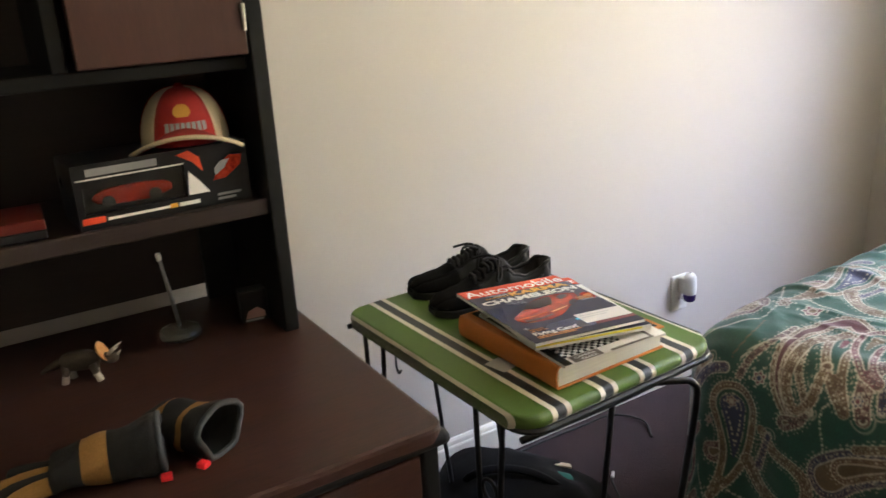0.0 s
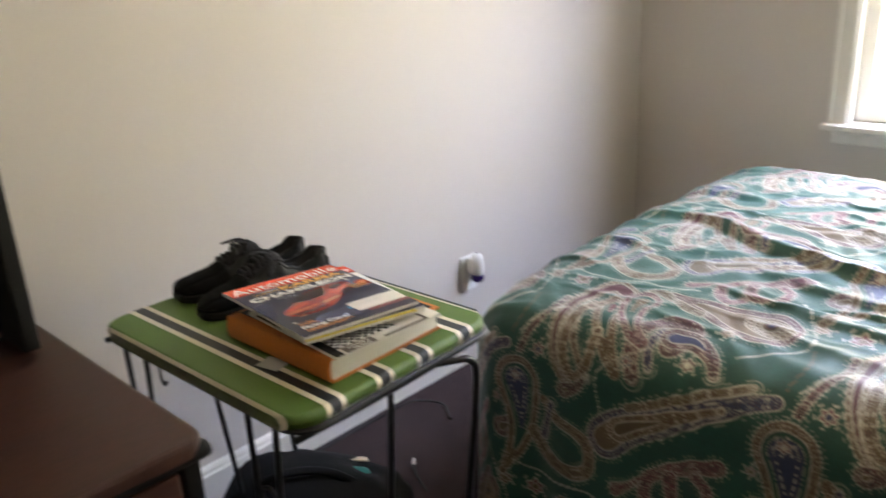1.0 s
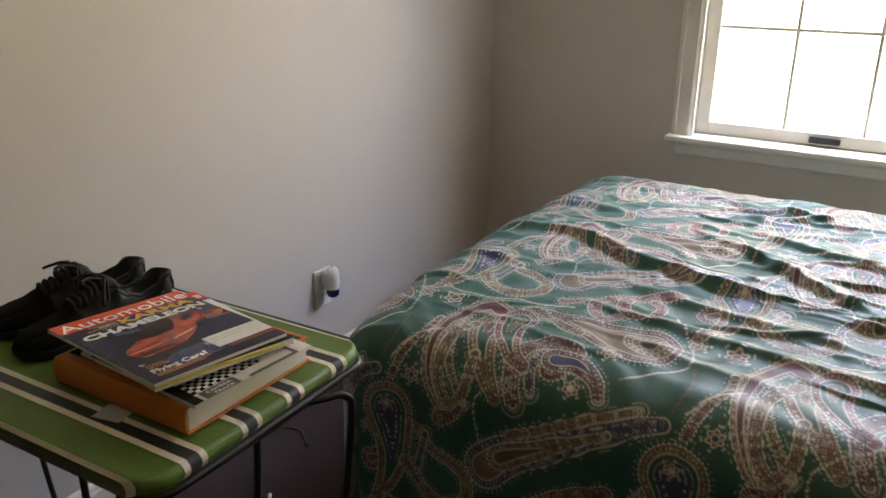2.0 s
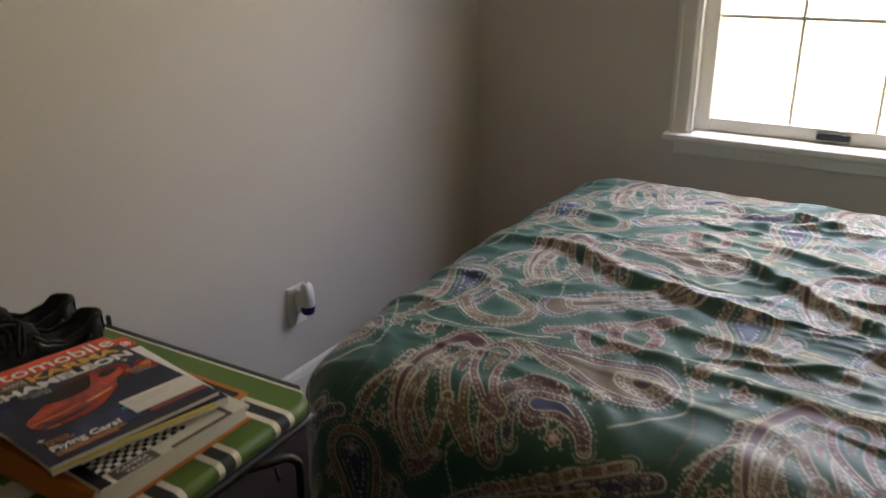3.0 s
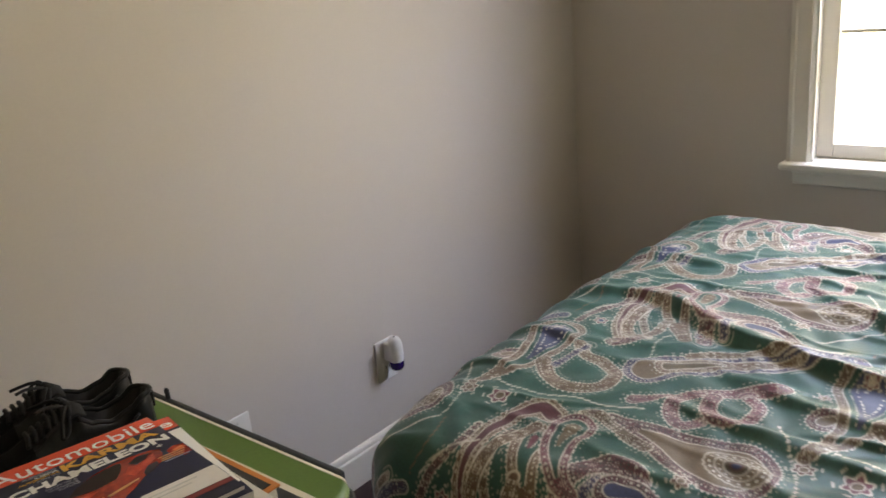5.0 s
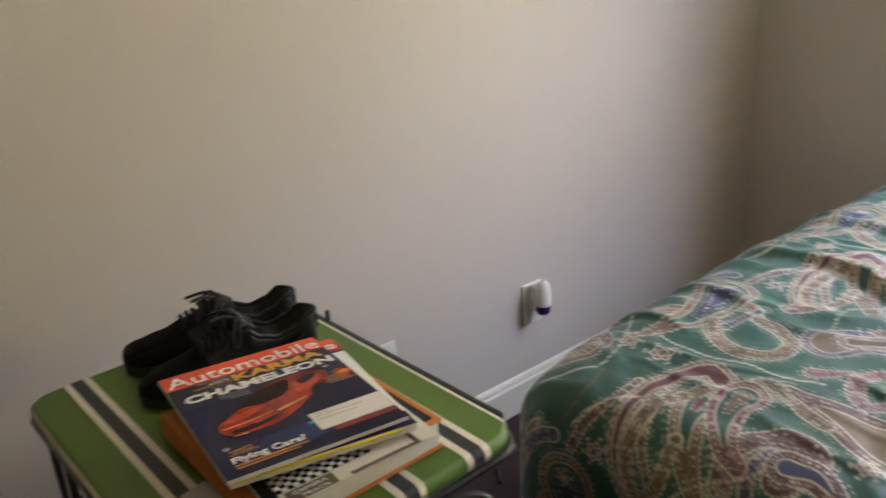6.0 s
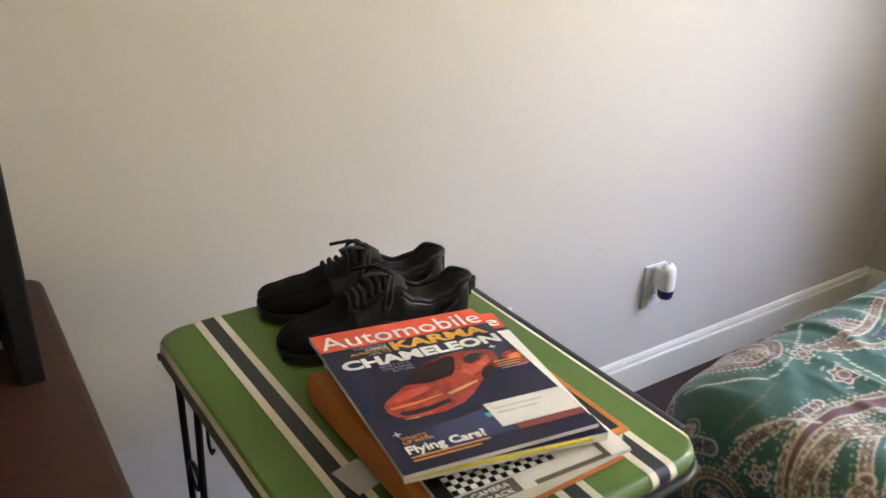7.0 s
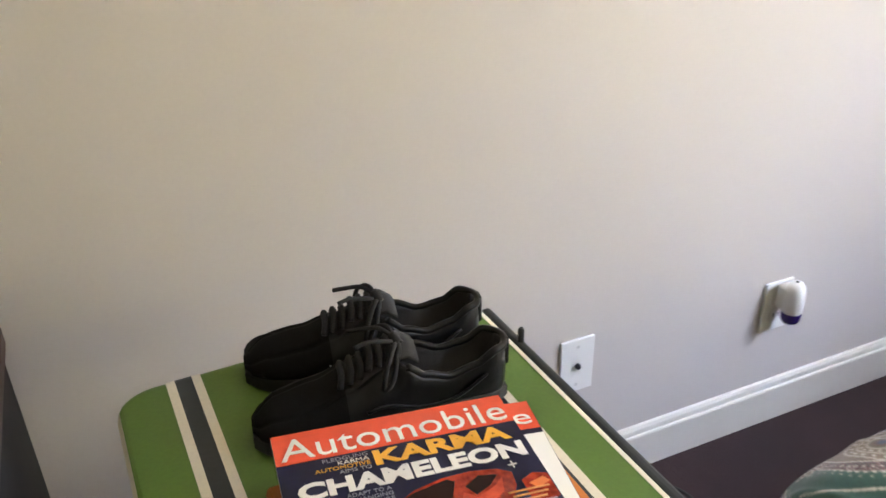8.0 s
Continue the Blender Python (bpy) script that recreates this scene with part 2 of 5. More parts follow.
def sash(name, x, z0, z1, rows):
    s = part(name, bmesh.new(), None, window)
    st, rail, low = 0.044, 0.035, 0.040
    bm = box(x, x + 0.034, y0, y0 + st, z0, z1, 0.003)
    box(x, x + 0.034, y1 - st, y1, z0, z1, 0.003, bm=bm)
    part("stile_frame", bm, M_TRIM, s)
    part("rail", box(x, x + 0.034, y0 + st, y1 - st, z0, z0 + low, 0.003), M_TRIM, s)
    part("rail", box(x, x + 0.034, y0 + st, y1 - st, z1 - rail, z1, 0.003), M_TRIM, s)
    pw, ph = (y1 - y0 - 2 * st) / 5, (z1 - z0 - low - rail) / rows
    for k in (1, 2, 3, 4):
        part("muntin", box(x + 0.006, x + 0.028, y0 + st + k * pw - 0.0055, y0 + st + k * pw + 0.0055, z0 + low, z1 - rail, 0.004), M_TRIM, s)
    for k in range(1, rows):
        part("muntin", box(x + 0.007, x + 0.027, y0 + st, y1 - st, z0 + low + k * ph - 0.0055, z0 + low + k * ph + 0.0055, 0.004), M_TRIM, s)
    for i in range(5):
        for k in range(rows):
            g = part("pane", box(x + 0.015, x + 0.018, y0 + st + i * pw, y0 + st + (i + 1) * pw, z0 + low + k * ph, z0 + low + (k + 1) * ph), M_GLASS, s)
            g.visible_shadow = False
    return s


low_sash = sash("lower_sash", 0.052, 0.0, 0.678, 2)
sash("upper_sash", 0.090, 0.655, ht - 0.012, 2)
for c in (-0.216, 0.216):
    part("sash_lift", box(0.040, 0.0515, c - 0.045, c + 0.045, 0.010, 0.030, 0.004), M_DARK, low_sash, "dark metal sash lift")

# ---------------------------------------------------------------- bed with a printed spread
BX0, BX1, BY0, BY1, BZ, BR = 0.93, 2.32, -0.92, 1.105, 0.565, 0.110

GREEN, CREAM, TAN = (0.013, 0.078, 0.058), (0.62, 0.57, 0.48), (0.150, 0.104, 0.060)
PINK, NAVY, RUST, OLIVE = (0.165, 0.046, 0.068), (0.030, 0.040, 0.110), (0.12, 0.048, 0.035), (0.105, 0.077, 0.042)
MAROON = (0.100, 0.028, 0.038)

gu = np.concatenate([np.arange(0.40, 2.30, 0.0022), np.arange(2.30, 2.80, 0.010)])
gv = np.concatenate([np.arange(-1.40, -0.22, 0.008), np.arange(-0.22, 1.36, 0.0022), np.arange(1.36, 1.64, 0.006)])
U, V = np.meshgrid(gu, gv, indexing="ij")
ink = np.empty(U.shape + (3,))
ink[:] = GREEN


def lay(sl, mask, color):
    m = np.clip(mask, 0, 1)[..., None]
    ink[sl] = ink[sl] * (1 - m) + np.array(color) * m


def soft(d, w=0.0022):
    """1 where d is below 0, fading over w."""
    return np.clip(0.5 - d / w, 0, 1)


def window_of(lo, hi):
    a = np.searchsorted(gu, lo[0]), np.searchsorted(gu, hi[0])
    b = np.searchsorted(gv, lo[1]), np.searchsorted(gv, hi[1])
    return (slice(*a), slice(*b))


def leaf(spine, head, tail, rim, band, core, at, heart=None):
    """A printed curl along a spine, wide at its head: scalloped cream edge, dotted band as wide as rim, core and heart."""
    p = np.array([[q.x, q.y] for q in smooth_path([(a + at[0], b + at[1], 0) for a, b in spine], 12)])
    s = np.concatenate([[0], np.cumsum(np.hypot(*np.diff(p, axis=0).T))])
    wid = tail + (head - tail) * np.clip(1 - s / s[-1], 0, 1) ** 1.2
    sl = window_of(p.min(0) - head - 0.015, p.max(0) + head + 0.015)
    u, v = U[sl], V[sl]
    if u.size == 0:
        return
    best, arc, ww, lean = np.full(u.shape, 9.0), np.zeros(u.shape), np.ones(u.shape), np.zeros(u.shape)
    turn = np.arctan2(*(p[1] - p[0])[::-1])
    for i in range(len(p)):
        d = np.hypot(u - p[i, 0], v - p[i, 1]) - wid[i]
        m = d < best
        best[m], arc[m], ww[m] = d[m], s[i], wid[i]
        lean[m] = i == 0
    ang = np.arctan2(v - p[0, 1], u - p[0, 0]) - turn
    run = np.where(lean > 0, np.abs(np.mod(ang, math.tau) - math.pi) * head - head * math.pi / 2, arc)
    edge = np.cos(run / 0.0013)
    lay(sl, soft(best - 0.0009 - 0.0016 * edge), CREAM)
    lay(sl, soft(np.abs(best - 0.0072) - 0.0013) * (np.cos(run / 0.0015) > 0.55) * 0.5, CREAM)
    lay(sl, soft(best + 0.0013), band)
    grain = np.sin(u * 760 + 3 * np.sin(v * 290)) * np.sin(v * 730 + 3 * np.sin(u * 270))
    lay(sl, soft(best + 0.002) * np.clip(grain * 4 - 2.0, 0, 1) * 0.55, CREAM)
    lay(sl, soft(best + 0.002) * np.clip(-grain * 4 - 1.4, 0, 1) * 0.65, GREEN if band in (PINK, MAROON) else MAROON)
    half = np.minimum(rim, ww) * 0.5
    fleck = np.cos(run / 0.0015)
    lay(sl, soft(np.abs(best + half) - 0.0016) * np.clip(fleck * 3 - 1.6, 0, 1) * 0.9, CREAM)
    lay(sl, soft(np.abs(best + half * 0.45) - 0.0009) * 0.35, RUST if band is not RUST else TAN)
    inside = best + rim
    wide = ww > rim * 1.25
    lay(sl, soft(np.abs(inside) - 0.0011) * wide, CREAM)
    lay(sl, soft(inside + 0.0014) * wide, core)
    if heart:
        deep = inside + 0.010
        big = ww > rim + 0.014
        lay(sl, soft(np.abs(deep) - 0.0010) * (np.cos(run / 0.0016) > -0.4) * big * 0.85, CREAM)
        lay(sl, soft(deep + 0.0016) * big, heart)
        lay(sl, soft(np.abs(deep + 0.010) - 0.0016) * (np.cos(run / 0.002) > 0.2) * big, CREAM)


def ribbon(spine, half, band, at):
    """A curled strap of even width with a scalloped edge and a dotted middle."""
    leaf(spine, half, half * 0.75, half * 2, band, band, at)


def floret(u0, v0, r, petal, core, n=6):
    sl = window_of((u0 - r * 1.9, v0 - r * 1.9), (u0 + r * 1.9, v0 + r * 1.9))
    u, v = U[sl] - u0, V[sl] - v0
    if u.size == 0:
        return
    d, a = np.hypot(u, v), np.arctan2(v, u)
    lay(sl, soft(np.abs(d - r * 1.5) - 0.0020) * (np.cos(a * n + 1) > 0.5) * 0.7, CREAM)
    lay(sl, soft(d - r * (1.0 + 0.16 * np.cos(a * n))), CREAM)
    lay(sl, soft(d - r * (0.80 + 0.16 * np.cos(a * n))), petal)
    lay(sl, soft(np.abs(d - r * 0.45) - 0.0012), CREAM)
    lay(sl, soft(d - r * 0.36), core)


def eye_motif(u0, v0, a, b, turn, band, core):
    """A large oval with rings and dots."""
    sl = window_of((u0 - a, v0 - a), (u0 + a, v0 + a))
    u, v = U[sl] - u0, V[sl] - v0
    if u.size == 0:
        return
    c, s = math.cos(turn), math.sin(turn)
    x, y = u * c + v * s, -u * s + v * c
    d = np.hypot(x / a, y / b)
    ang = np.arctan2(y / b, x / a)
    for lim, col in ((1.0, CREAM), (0.95, band), (0.66, CREAM), (0.62, TAN), (0.40, CREAM), (0.36, core), (0.22, RUST), (0.14, NAVY)):
        lay(sl, soft((d - lim + 0.02 * np.cos(ang * 24) * (lim > 0.9)) * b, 0.003), col)
    lay(sl, soft((np.abs(d - 0.80) - 0.045) * b) * (np.cos(ang * 18) > 0.35), CREAM)
    lay(sl, soft((np.abs(d - 0.51) - 0.03) * b) * (np.cos(ang * 14) > 0.4), CREAM)


def vine(pts, w, color, at):
    p = smooth_path([(a + at[0], b + at[1], 0) for a, b in pts], 14)
    lo, hi = (min(q.x for q in p) - 0.01, min(q.y for q in p) - 0.01), (max(q.x for q in p) + 0.01, max(q.y for q in p) + 0.01)
    sl = window_of(lo, hi)
    u, v = U[sl], V[sl]
    if u.size == 0:
        return
    best = np.full(u.shape, 9.0)
    for q in p:
        best = np.minimum(best, np.hypot(u - q.x, v - q.y))
    lay(sl, soft(best - w + 0.0012 * np.cos((u + v) / 0.0022)) * 0.9, color)


def repeat(at):
    """One repeat of the print."""
    # large rounded leaf with an eye, and its trailing strap
    leaf([(1.120, 0.520), (1.122, 0.570), (1.136, 0.620), (1.144, 0.672), (1.149, 0.715)], 0.066, 0.015, 0.020, MAROON, TAN, at)
    eye_motif(1.122 + at[0], 0.512 + at[1], 0.048, 0.034, 1.35, TAN, OLIVE)
    ribbon([(1.110, 0.640), (1.128, 0.690), (1.150, 0.735), (1.140, 0.758), (1.118, 0.735)], 0.011, OLIVE, at)
    # arch and hanging drop
    leaf([(1.118, 0.800), (1.128, 0.830), (1.088, 0.856), (1.032, 0.870), (0.965, 0.868), (0.901, 0.848), (0.850, 0.815)], 0.022, 0.012, 0.009, TAN, MAROON, at, NAVY)
    ribbon([(1.052, 0.835), (1.005, 0.838), (0.956, 0.826), (0.918, 0.803), (0.880, 0.776)], 0.009, OLIVE, at)
    leaf([(1.052, 0.792), (1.010, 0.782), (0.975, 0.765), (0.940, 0.742), (0.905, 0.716)], 0.034, 0.012, 0.016, TAN, GREEN, at, PINK)
    # dark curl
    leaf([(0.985, 0.632), (1.024, 0.612), (1.046, 0.642), (1.034, 0.680), (0.993, 0.704), (0.945, 0.696), (0.905, 0.680)], 0.024, 0.014, 0.024, MAROON, NAVY, at)
    ribbon([(1.010, 0.660), (0.975, 0.670), (0.930, 0.655)], 0.011, NAVY, at)
    # pink double curl
    ribbon([(1.342, 0.525), (1.322, 0.572), (1.297, 0.615), (1.267, 0.653), (1.222, 0.655), (1.188, 0.627), (1.206, 0.600)], 0.0155, PINK, at)
    ribbon([(1.284, 0.612), (1.242, 0.604), (1.216, 0.573), (1.238, 0.542), (1.285, 0.541), (1.308, 0.566)], 0.014, PINK, at)
    # long leaf with a blue head
    leaf([(1.318, 0.742), (1.352, 0.708), (1.383, 0.650), (1.424, 0.580), (1.470, 0.498), (1.490, 0.450)], 0.042, 0.012, 0.015, NAVY, TAN, at)
    leaf([(1.345, 0.716), (1.372, 0.668), (1.408, 0.604), (1.450, 0.530)], 0.024, 0.006, 0.012, TAN, OLIVE, at)
    ribbon([(1.395, 0.700), (1.425, 0.640), (1.462, 0.570), (1.500, 0.490)], 0.010, TAN, at)
    # heart-headed leaf and its hook
    leaf([(1.372, 0.958), (1.320, 0.948), (1.262, 0.946), (1.208, 0.960), (1.150, 0.986)], 0.055, 0.010, 0.015, TAN, GREEN, at, NAVY)
    floret(1.385 + at[0], 0.962 + at[1], 0.012, PINK, CREAM)
    ribbon([(1.262, 0.916), (1.222, 0.878), (1.206, 0.826), (1.228, 0.782), (1.276, 0.780), (1.303, 0.815), (1.312, 0.858), (1.345, 0.890)], 0.0155, TAN, at)
    ribbon([(1.262, 0.890), (1.300, 0.882), (1.345, 0.872)], 0.009, NAVY, at)
    # hooks
    ribbon([(1.622, 0.826), (1.554, 0.860), (1.467, 0.856), (1.420, 0.824), (1.452, 0.798), (1.520, 0.800)], 0.0125, TAN, at)
    leaf([(1.650, 0.775), (1.602, 0.772), (1.545, 0.740), (1.520, 0.705)], 0.036, 0.012, 0.013, PINK, GREEN, at, TAN)
    leaf([(1.552, 0.655), (1.556, 0.618), (1.530, 0.576), (1.500, 0.560)], 0.026, 0.010, 0.013, MAROON, NAVY, at)
    leaf([(1.291, 0.452), (1.310, 0.425), (1.335, 0.405)], 0.024, 0.007, 0.014, MAROON, TAN, at)
    leaf([(1.384, 0.842), (1.398, 0.815), (1.420, 0.800)], 0.017, 0.006, 0.012, MAROON, TAN, at)
    leaf([(1.220, 0.715), (1.240, 0.690), (1.262, 0.670)], 0.014, 0.005, 0.012, PINK, TAN, at)
    ribbon([(0.896, 0.932), (0.943, 0.920), (1.000, 0.896), (1.045, 0.896)], 0.009, MAROON, at)
    for a, b, r, c1, c2 in ((1.127, 0.913, 0.019, PINK, TAN), (1.056, 0.560, 0.013, RUST, TAN), (0.960, 0.590, 0.014, MAROON, CREAM), (1.455, 0.910, 0.014, PINK, NAVY),
                            (1.170, 0.440, 0.015, RUST, TAN), (1.480, 0.720, 0.011, NAVY, PINK), (1.360, 0.470, 0.010, PINK, TAN)):
        floret(a + at[0], b + at[1], r, c1, c2)
    vine([(1.175, 0.965), (1.165, 0.880), (1.180, 0.800), (1.178, 0.740), (1.200, 0.690)], 0.0024, CREAM, at)
    vine([(1.040, 0.960), (0.990, 0.950), (0.930, 0.962)], 0.0020, TAN, at)
    vine([(1.480, 0.960), (1.530, 0.930), (1.560, 0.890)], 0.0022, CREAM, at)
    vine([(1.360, 0.760), (1.450, 0.770), (1.520, 0.680)], 0.0020, CREAM, at)
    vine([(1.000, 0.520), (1.040, 0.470), (1.100, 0.430), (1.200, 0.470), (1.250, 0.500)], 0.0020, CREAM, at)


for i in (2, 1, 0, -1):
    for j in (-1, 0, 1, 2, 3, 4):
        repeat((0.547 * i + 0.040 * j, 0.020 * i - 0.540 * j))
# woven shading of the cloth, thread by thread
rng = np.random.default_rng(3)
ink *= (1 + 0.10 * rng.standard_normal(U.shape))[..., None].clip(0.7, 1.3)

# shape: a padded top, rounded over, hanging to the floor
qx, qy = np.clip(U, BX0 + BR, BX1 - BR), np.clip(V, BY0 + BR, BY1 - BR)
ox, oy = U - qx, V - qy
over = np.hypot(ox, oy) + 1e-9
nx, ny = ox / over, oy / over
arc = np.minimum(over, BR * math.pi / 2)
fall = np.maximum(over - BR * math.pi / 2, 0)
out = BR * np.sin(arc / BR) + 0.02 * np.clip(fall / 0.4, 0, 1)
topz = BZ + 0.012 * np.sin(np.clip((qx - BX0) / (BX1 - BX0), 0, 1) * math.pi)
corner = np.exp(-((U - BX0) / 0.22) ** 2 - ((V - BY1) / 0.30) ** 2)
rim = np.exp(-((V - BY1) / 0.10) ** 2)
topz = topz - 0.014 * corner - 0.012 * rim
Z = topz - BR * (1 - np.cos(arc / BR)) - fall
around = qx * 1.0 + qy * 1.0 + np.arctan2(ny, nx) * 0.12
hang = np.clip(fall / 0.35, 0, 1)
wave = np.sin(around * 19 + 1.5 * np.sin(around * 5)) * 0.012 + np.sin(around * 43) * 0.004
out = out + hang * wave
X, Y = qx + nx * out, qy + ny * out
Z = np.maximum(Z, 0.006)


def crease(pts, h, w, steep=0.5):
    """A fold in the spread along points, steeper on its near side."""
    p = smooth_path([(a, b, 0) for a, b in pts], 10)
    lo, hi = (min(q.x for q in p) - 3 * w, min(q.y for q in p) - 3 * w), (max(q.x for q in p) + 3 * w, max(q.y for q in p) + 3 * w)
    sl = window_of(lo, hi)
    u, v = U[sl], V[sl]
    best, side, along = np.full(u.shape, 9.0), np.zeros(u.shape), np.zeros(u.shape)
    for i in range(len(p) - 1):
        a, b = p[i], p[i + 1]
        d = b - a
        L2 = d.x * d.x + d.y * d.y + 1e-12
        t = np.clip(((u - a.x) * d.x + (v - a.y) * d.y) / L2, 0, 1)
        dx, dy = u - a.x - t * d.x, v - a.y - t * d.y
        r = np.hypot(dx, dy)
        m = r < best
        best[m] = r[m]
        side[m] = np.sign(dx * d.y - dy * d.x)[m]
        along[m] = ((i + t) / (len(p) - 1))[m]
    ww = np.where(side > 0, w * steep, w)
    Z[sl] += h * np.exp(-(best / ww) ** 2) * np.sin(np.clip(along, 0.02, 0.98) * math.pi) ** 0.6


crease([(1.57, 1.09), (1.60, 0.89), (1.56, 0.78), (1.49, 0.66), (1.45, 0.49), (1.43, 0.36)], 0.026, 0.040, 0.35)
crease([(1.77, 0.60), (1.64, 0.43), (1.54, 0.30), (1.44, 0.15)], 0.022, 0.035, 0.4)
crease([(2.14, 0.72), (2.09, 0.58), (2.03, 0.37), (1.95, 0.15)], 0.010, 0.035, 0.6)
crease([(1.36, 0.62), (1.32, 0.48), (1.30, 0.30), (1.28, 0.12)], 0.014, 0.028, 0.5)
crease([(1.22, 0.60), (1.20, 0.42), (1.18, 0.20), (1.14, 0.02)], 0.012, 0.026, 0.5)
crease([(1.86, 0.52), (1.78, 0.36), (1.72, 0.18), (1.66, 0.0)], 0.016, 0.03, 0.45)
crease([(1.36, 1.10), (1.37, 0.98), (1.34, 0.86)], 0.010, 0.022, 0.5)
crease([(1.20, 1.10), (1.22, 1.00), (1.21, 0.92)], 0.008, 0.018, 0.5)
crease([(1.80, 1.08), (1.84, 0.95), (1.82, 0.80)], 0.010, 0.03, 0.5)
r2 = random.Random(8)
for k in range(15):
    u0 = 0.98 + 0.085 * k + r2.uniform(-0.025, 0.025)
    crease([(u0 + r2.uniform(-0.03, 0.03), 0.95), (u0, 1.06), (u0 + r2.uniform(-0.02, 0.02), 1.13), (u0 + r2.uniform(-0.03, 0.03), 1.22)], r2.uniform(0.006, 0.016), r2.uniform(0.014, 0.028), 0.6)
for _ in range(95):
    u0, v0 = r2.uniform(0.98, 2.2), r2.uniform(-0.1, 1.0)
    n, a = r2.uniform(0.06, 0.20), -1.75 + r2.uniform(-0.35, 0.35)
    pts = [(u0 + n * q * math.cos(a + 0.15 * q), v0 + n * q * math.sin(a + 0.15 * q)) for q in range(3)]
    near = 1.0 if v0 < 0.75 else 0.5
    crease(pts, r2.uniform(0.003, 0.010) * near, r2.uniform(0.009, 0.022), 0.6)

ripple = np.sin(U * 55 + 3 * np.sin(V * 17)) * np.sin(V * 47 + 2 * np.sin(U * 21))
Z = np.maximum(Z + 0.0024 * ripple, 0.006)
X = X + 0.003 * hang * ripple
verts = np.stack([X, Y, Z], -1).reshape(-1, 3)
nu, nv = U.shape
idx = np.arange(nu * nv).reshape(nu, nv)
quads = np.stack([idx[:-1, :-1], idx[1:, :-1], idx[1:, 1:], idx[:-1, 1:]], -1).reshape(-1, 4)
me = bpy.data.meshes.new("bedspread")
me.vertices.add(len(verts))
me.vertices.foreach_set("co", verts.ravel())
me.loops.add(len(quads) * 4)
me.loops.foreach_set("vertex_index", quads.ravel())
me.polygons.add(len(quads))
me.polygons.foreach_set("loop_start", np.arange(len(quads)) * 4)
me.polygons.foreach_set("use_smooth", np.ones(len(quads), dtype=bool))
me.update(calc_edges=True)
at = me.color_attributes.new("print", "FLOAT_COLOR", "POINT")
at.data.foreach_set("color", np.concatenate([ink.reshape(-1, 3), np.ones((nu * nv, 1))], 1).ravel())

M_SPREAD = mat("printed cotton sateen", (1, 1, 1), 0.46, scale=30, fine=900, bump=0.25, dist=0.001, sheen=0.1, spec=0.6)
nt = M_SPREAD.node_tree
at_n = nt.nodes.new("ShaderNodeAttribute")
at_n.attribute_name = "print"
mul = nt.nodes.new("ShaderNodeMix")
mul.data_type, mul.blend_type = "RGBA", "MULTIPLY"
mul.inputs["Factor"].default_value = 1.0
rampn = [n for n in nt.nodes if n.type == "VALTORGB"][0]
rampn.color_ramp.elements[0].color, rampn.color_ramp.elements[1].color = (0.7, 0.7, 0.7, 1), (1.15, 1.15, 1.15, 1)
nt.links.new(at_n.outputs["Color"], mul.inputs[6])
nt.links.new(rampn.outputs[0], mul.inputs[7])
nt.links.new(mul.outputs[2], nt.nodes["Principled BSDF"].inputs["Base Color"])
me.materials.append(M_SPREAD)
spread = tagged(new("bedspread", me), "rumpled green paisley printed bedspread hanging to the floor", "bedspread")

bed = thing("bed", pose(0, 0, 0), "low double bed hidden under a paisley spread", "bed")
part("mattress", box(BX0 + 0.06, BX1 - 0.06, BY0 + 0.06, BY1 - 0.06, 0.30, BZ - 0.085, 0.06, 4), mat("mattress ticking", (0.6, 0.58, 0.54), 0.8), bed)
part("box_spring", box(BX0 + 0.05, BX1 - 0.05, BY0 + 0.05, BY1 - 0.05, 0.12, 0.298, 0.02), mat("box spring cloth", (0.4, 0.38, 0.35), 0.8), bed)
for sx in (BX0 + 0.15, BX1 - 0.15):
    for sy in (BY0 + 0.15, BY1 - 0.15):
        part("leg", box(sx - 0.03, sx + 0.03, sy - 0.03, sy + 0.03, 0.0, 0.12, 0.004), M_BLACKWOOD, bed)

# ---------------------------------------------------------------- folding tray table
TT = pose(0.5295, 1.117, 0.0, 0, 0, 2.0)
TW, TL, TZ = 0.434, 0.557, 0.640     # width, length, height of the top
table = thing("folding_table", TT, "small folding table with green striped padded top and black wire legs", "table")


def strip(u0, u1, z_up=0.0, r=0.045):
    """A lengthwise strip of the padded top between u0 and u1, following its rounded corners and rolled ends."""
    hw, hl = TW / 2, TL / 2
    us = [u0 + (u1 - u0) * k / max(1, int((u1 - u0) / 0.004)) for k in range(int((u1 - u0) / 0.004) + 1)] if u1 - u0 > 0.005 else [u0, u1]
    if us[-1] < u1:
        us.append(u1)
    rings = []
    for u in us:
        e = max(0.0, abs(u) - (hw - r))
        yl = hl - r + math.sqrt(max(0.0, r * r - e * e))
        s = max(0.0, abs(u) - (hw - 0.010))
        zt = TZ + z_up - (0.010 - math.sqrt(max(0.0, 0.0001 - s * s)))
        line = []
        for k in range(6):
            a = math.pi / 2 * k / 5
            line.append((yl - 0.012 + 0.012 * math.sin(a) + z_up, zt - 0.012 + 0.012 * math.cos(a)))
        full = [(-yl - z_up + 0.003, zt - 0.020)] + [(-y, z) for y, z in line[::-1]] + line + [(yl + z_up - 0.003, zt - 0.020)]
        rings.append([Vector((u, y, z)) for y, z in full])
    bm = loft(rings)
    bmesh.ops.recalc_face_normals(bm, faces=bm.faces)
    return bm


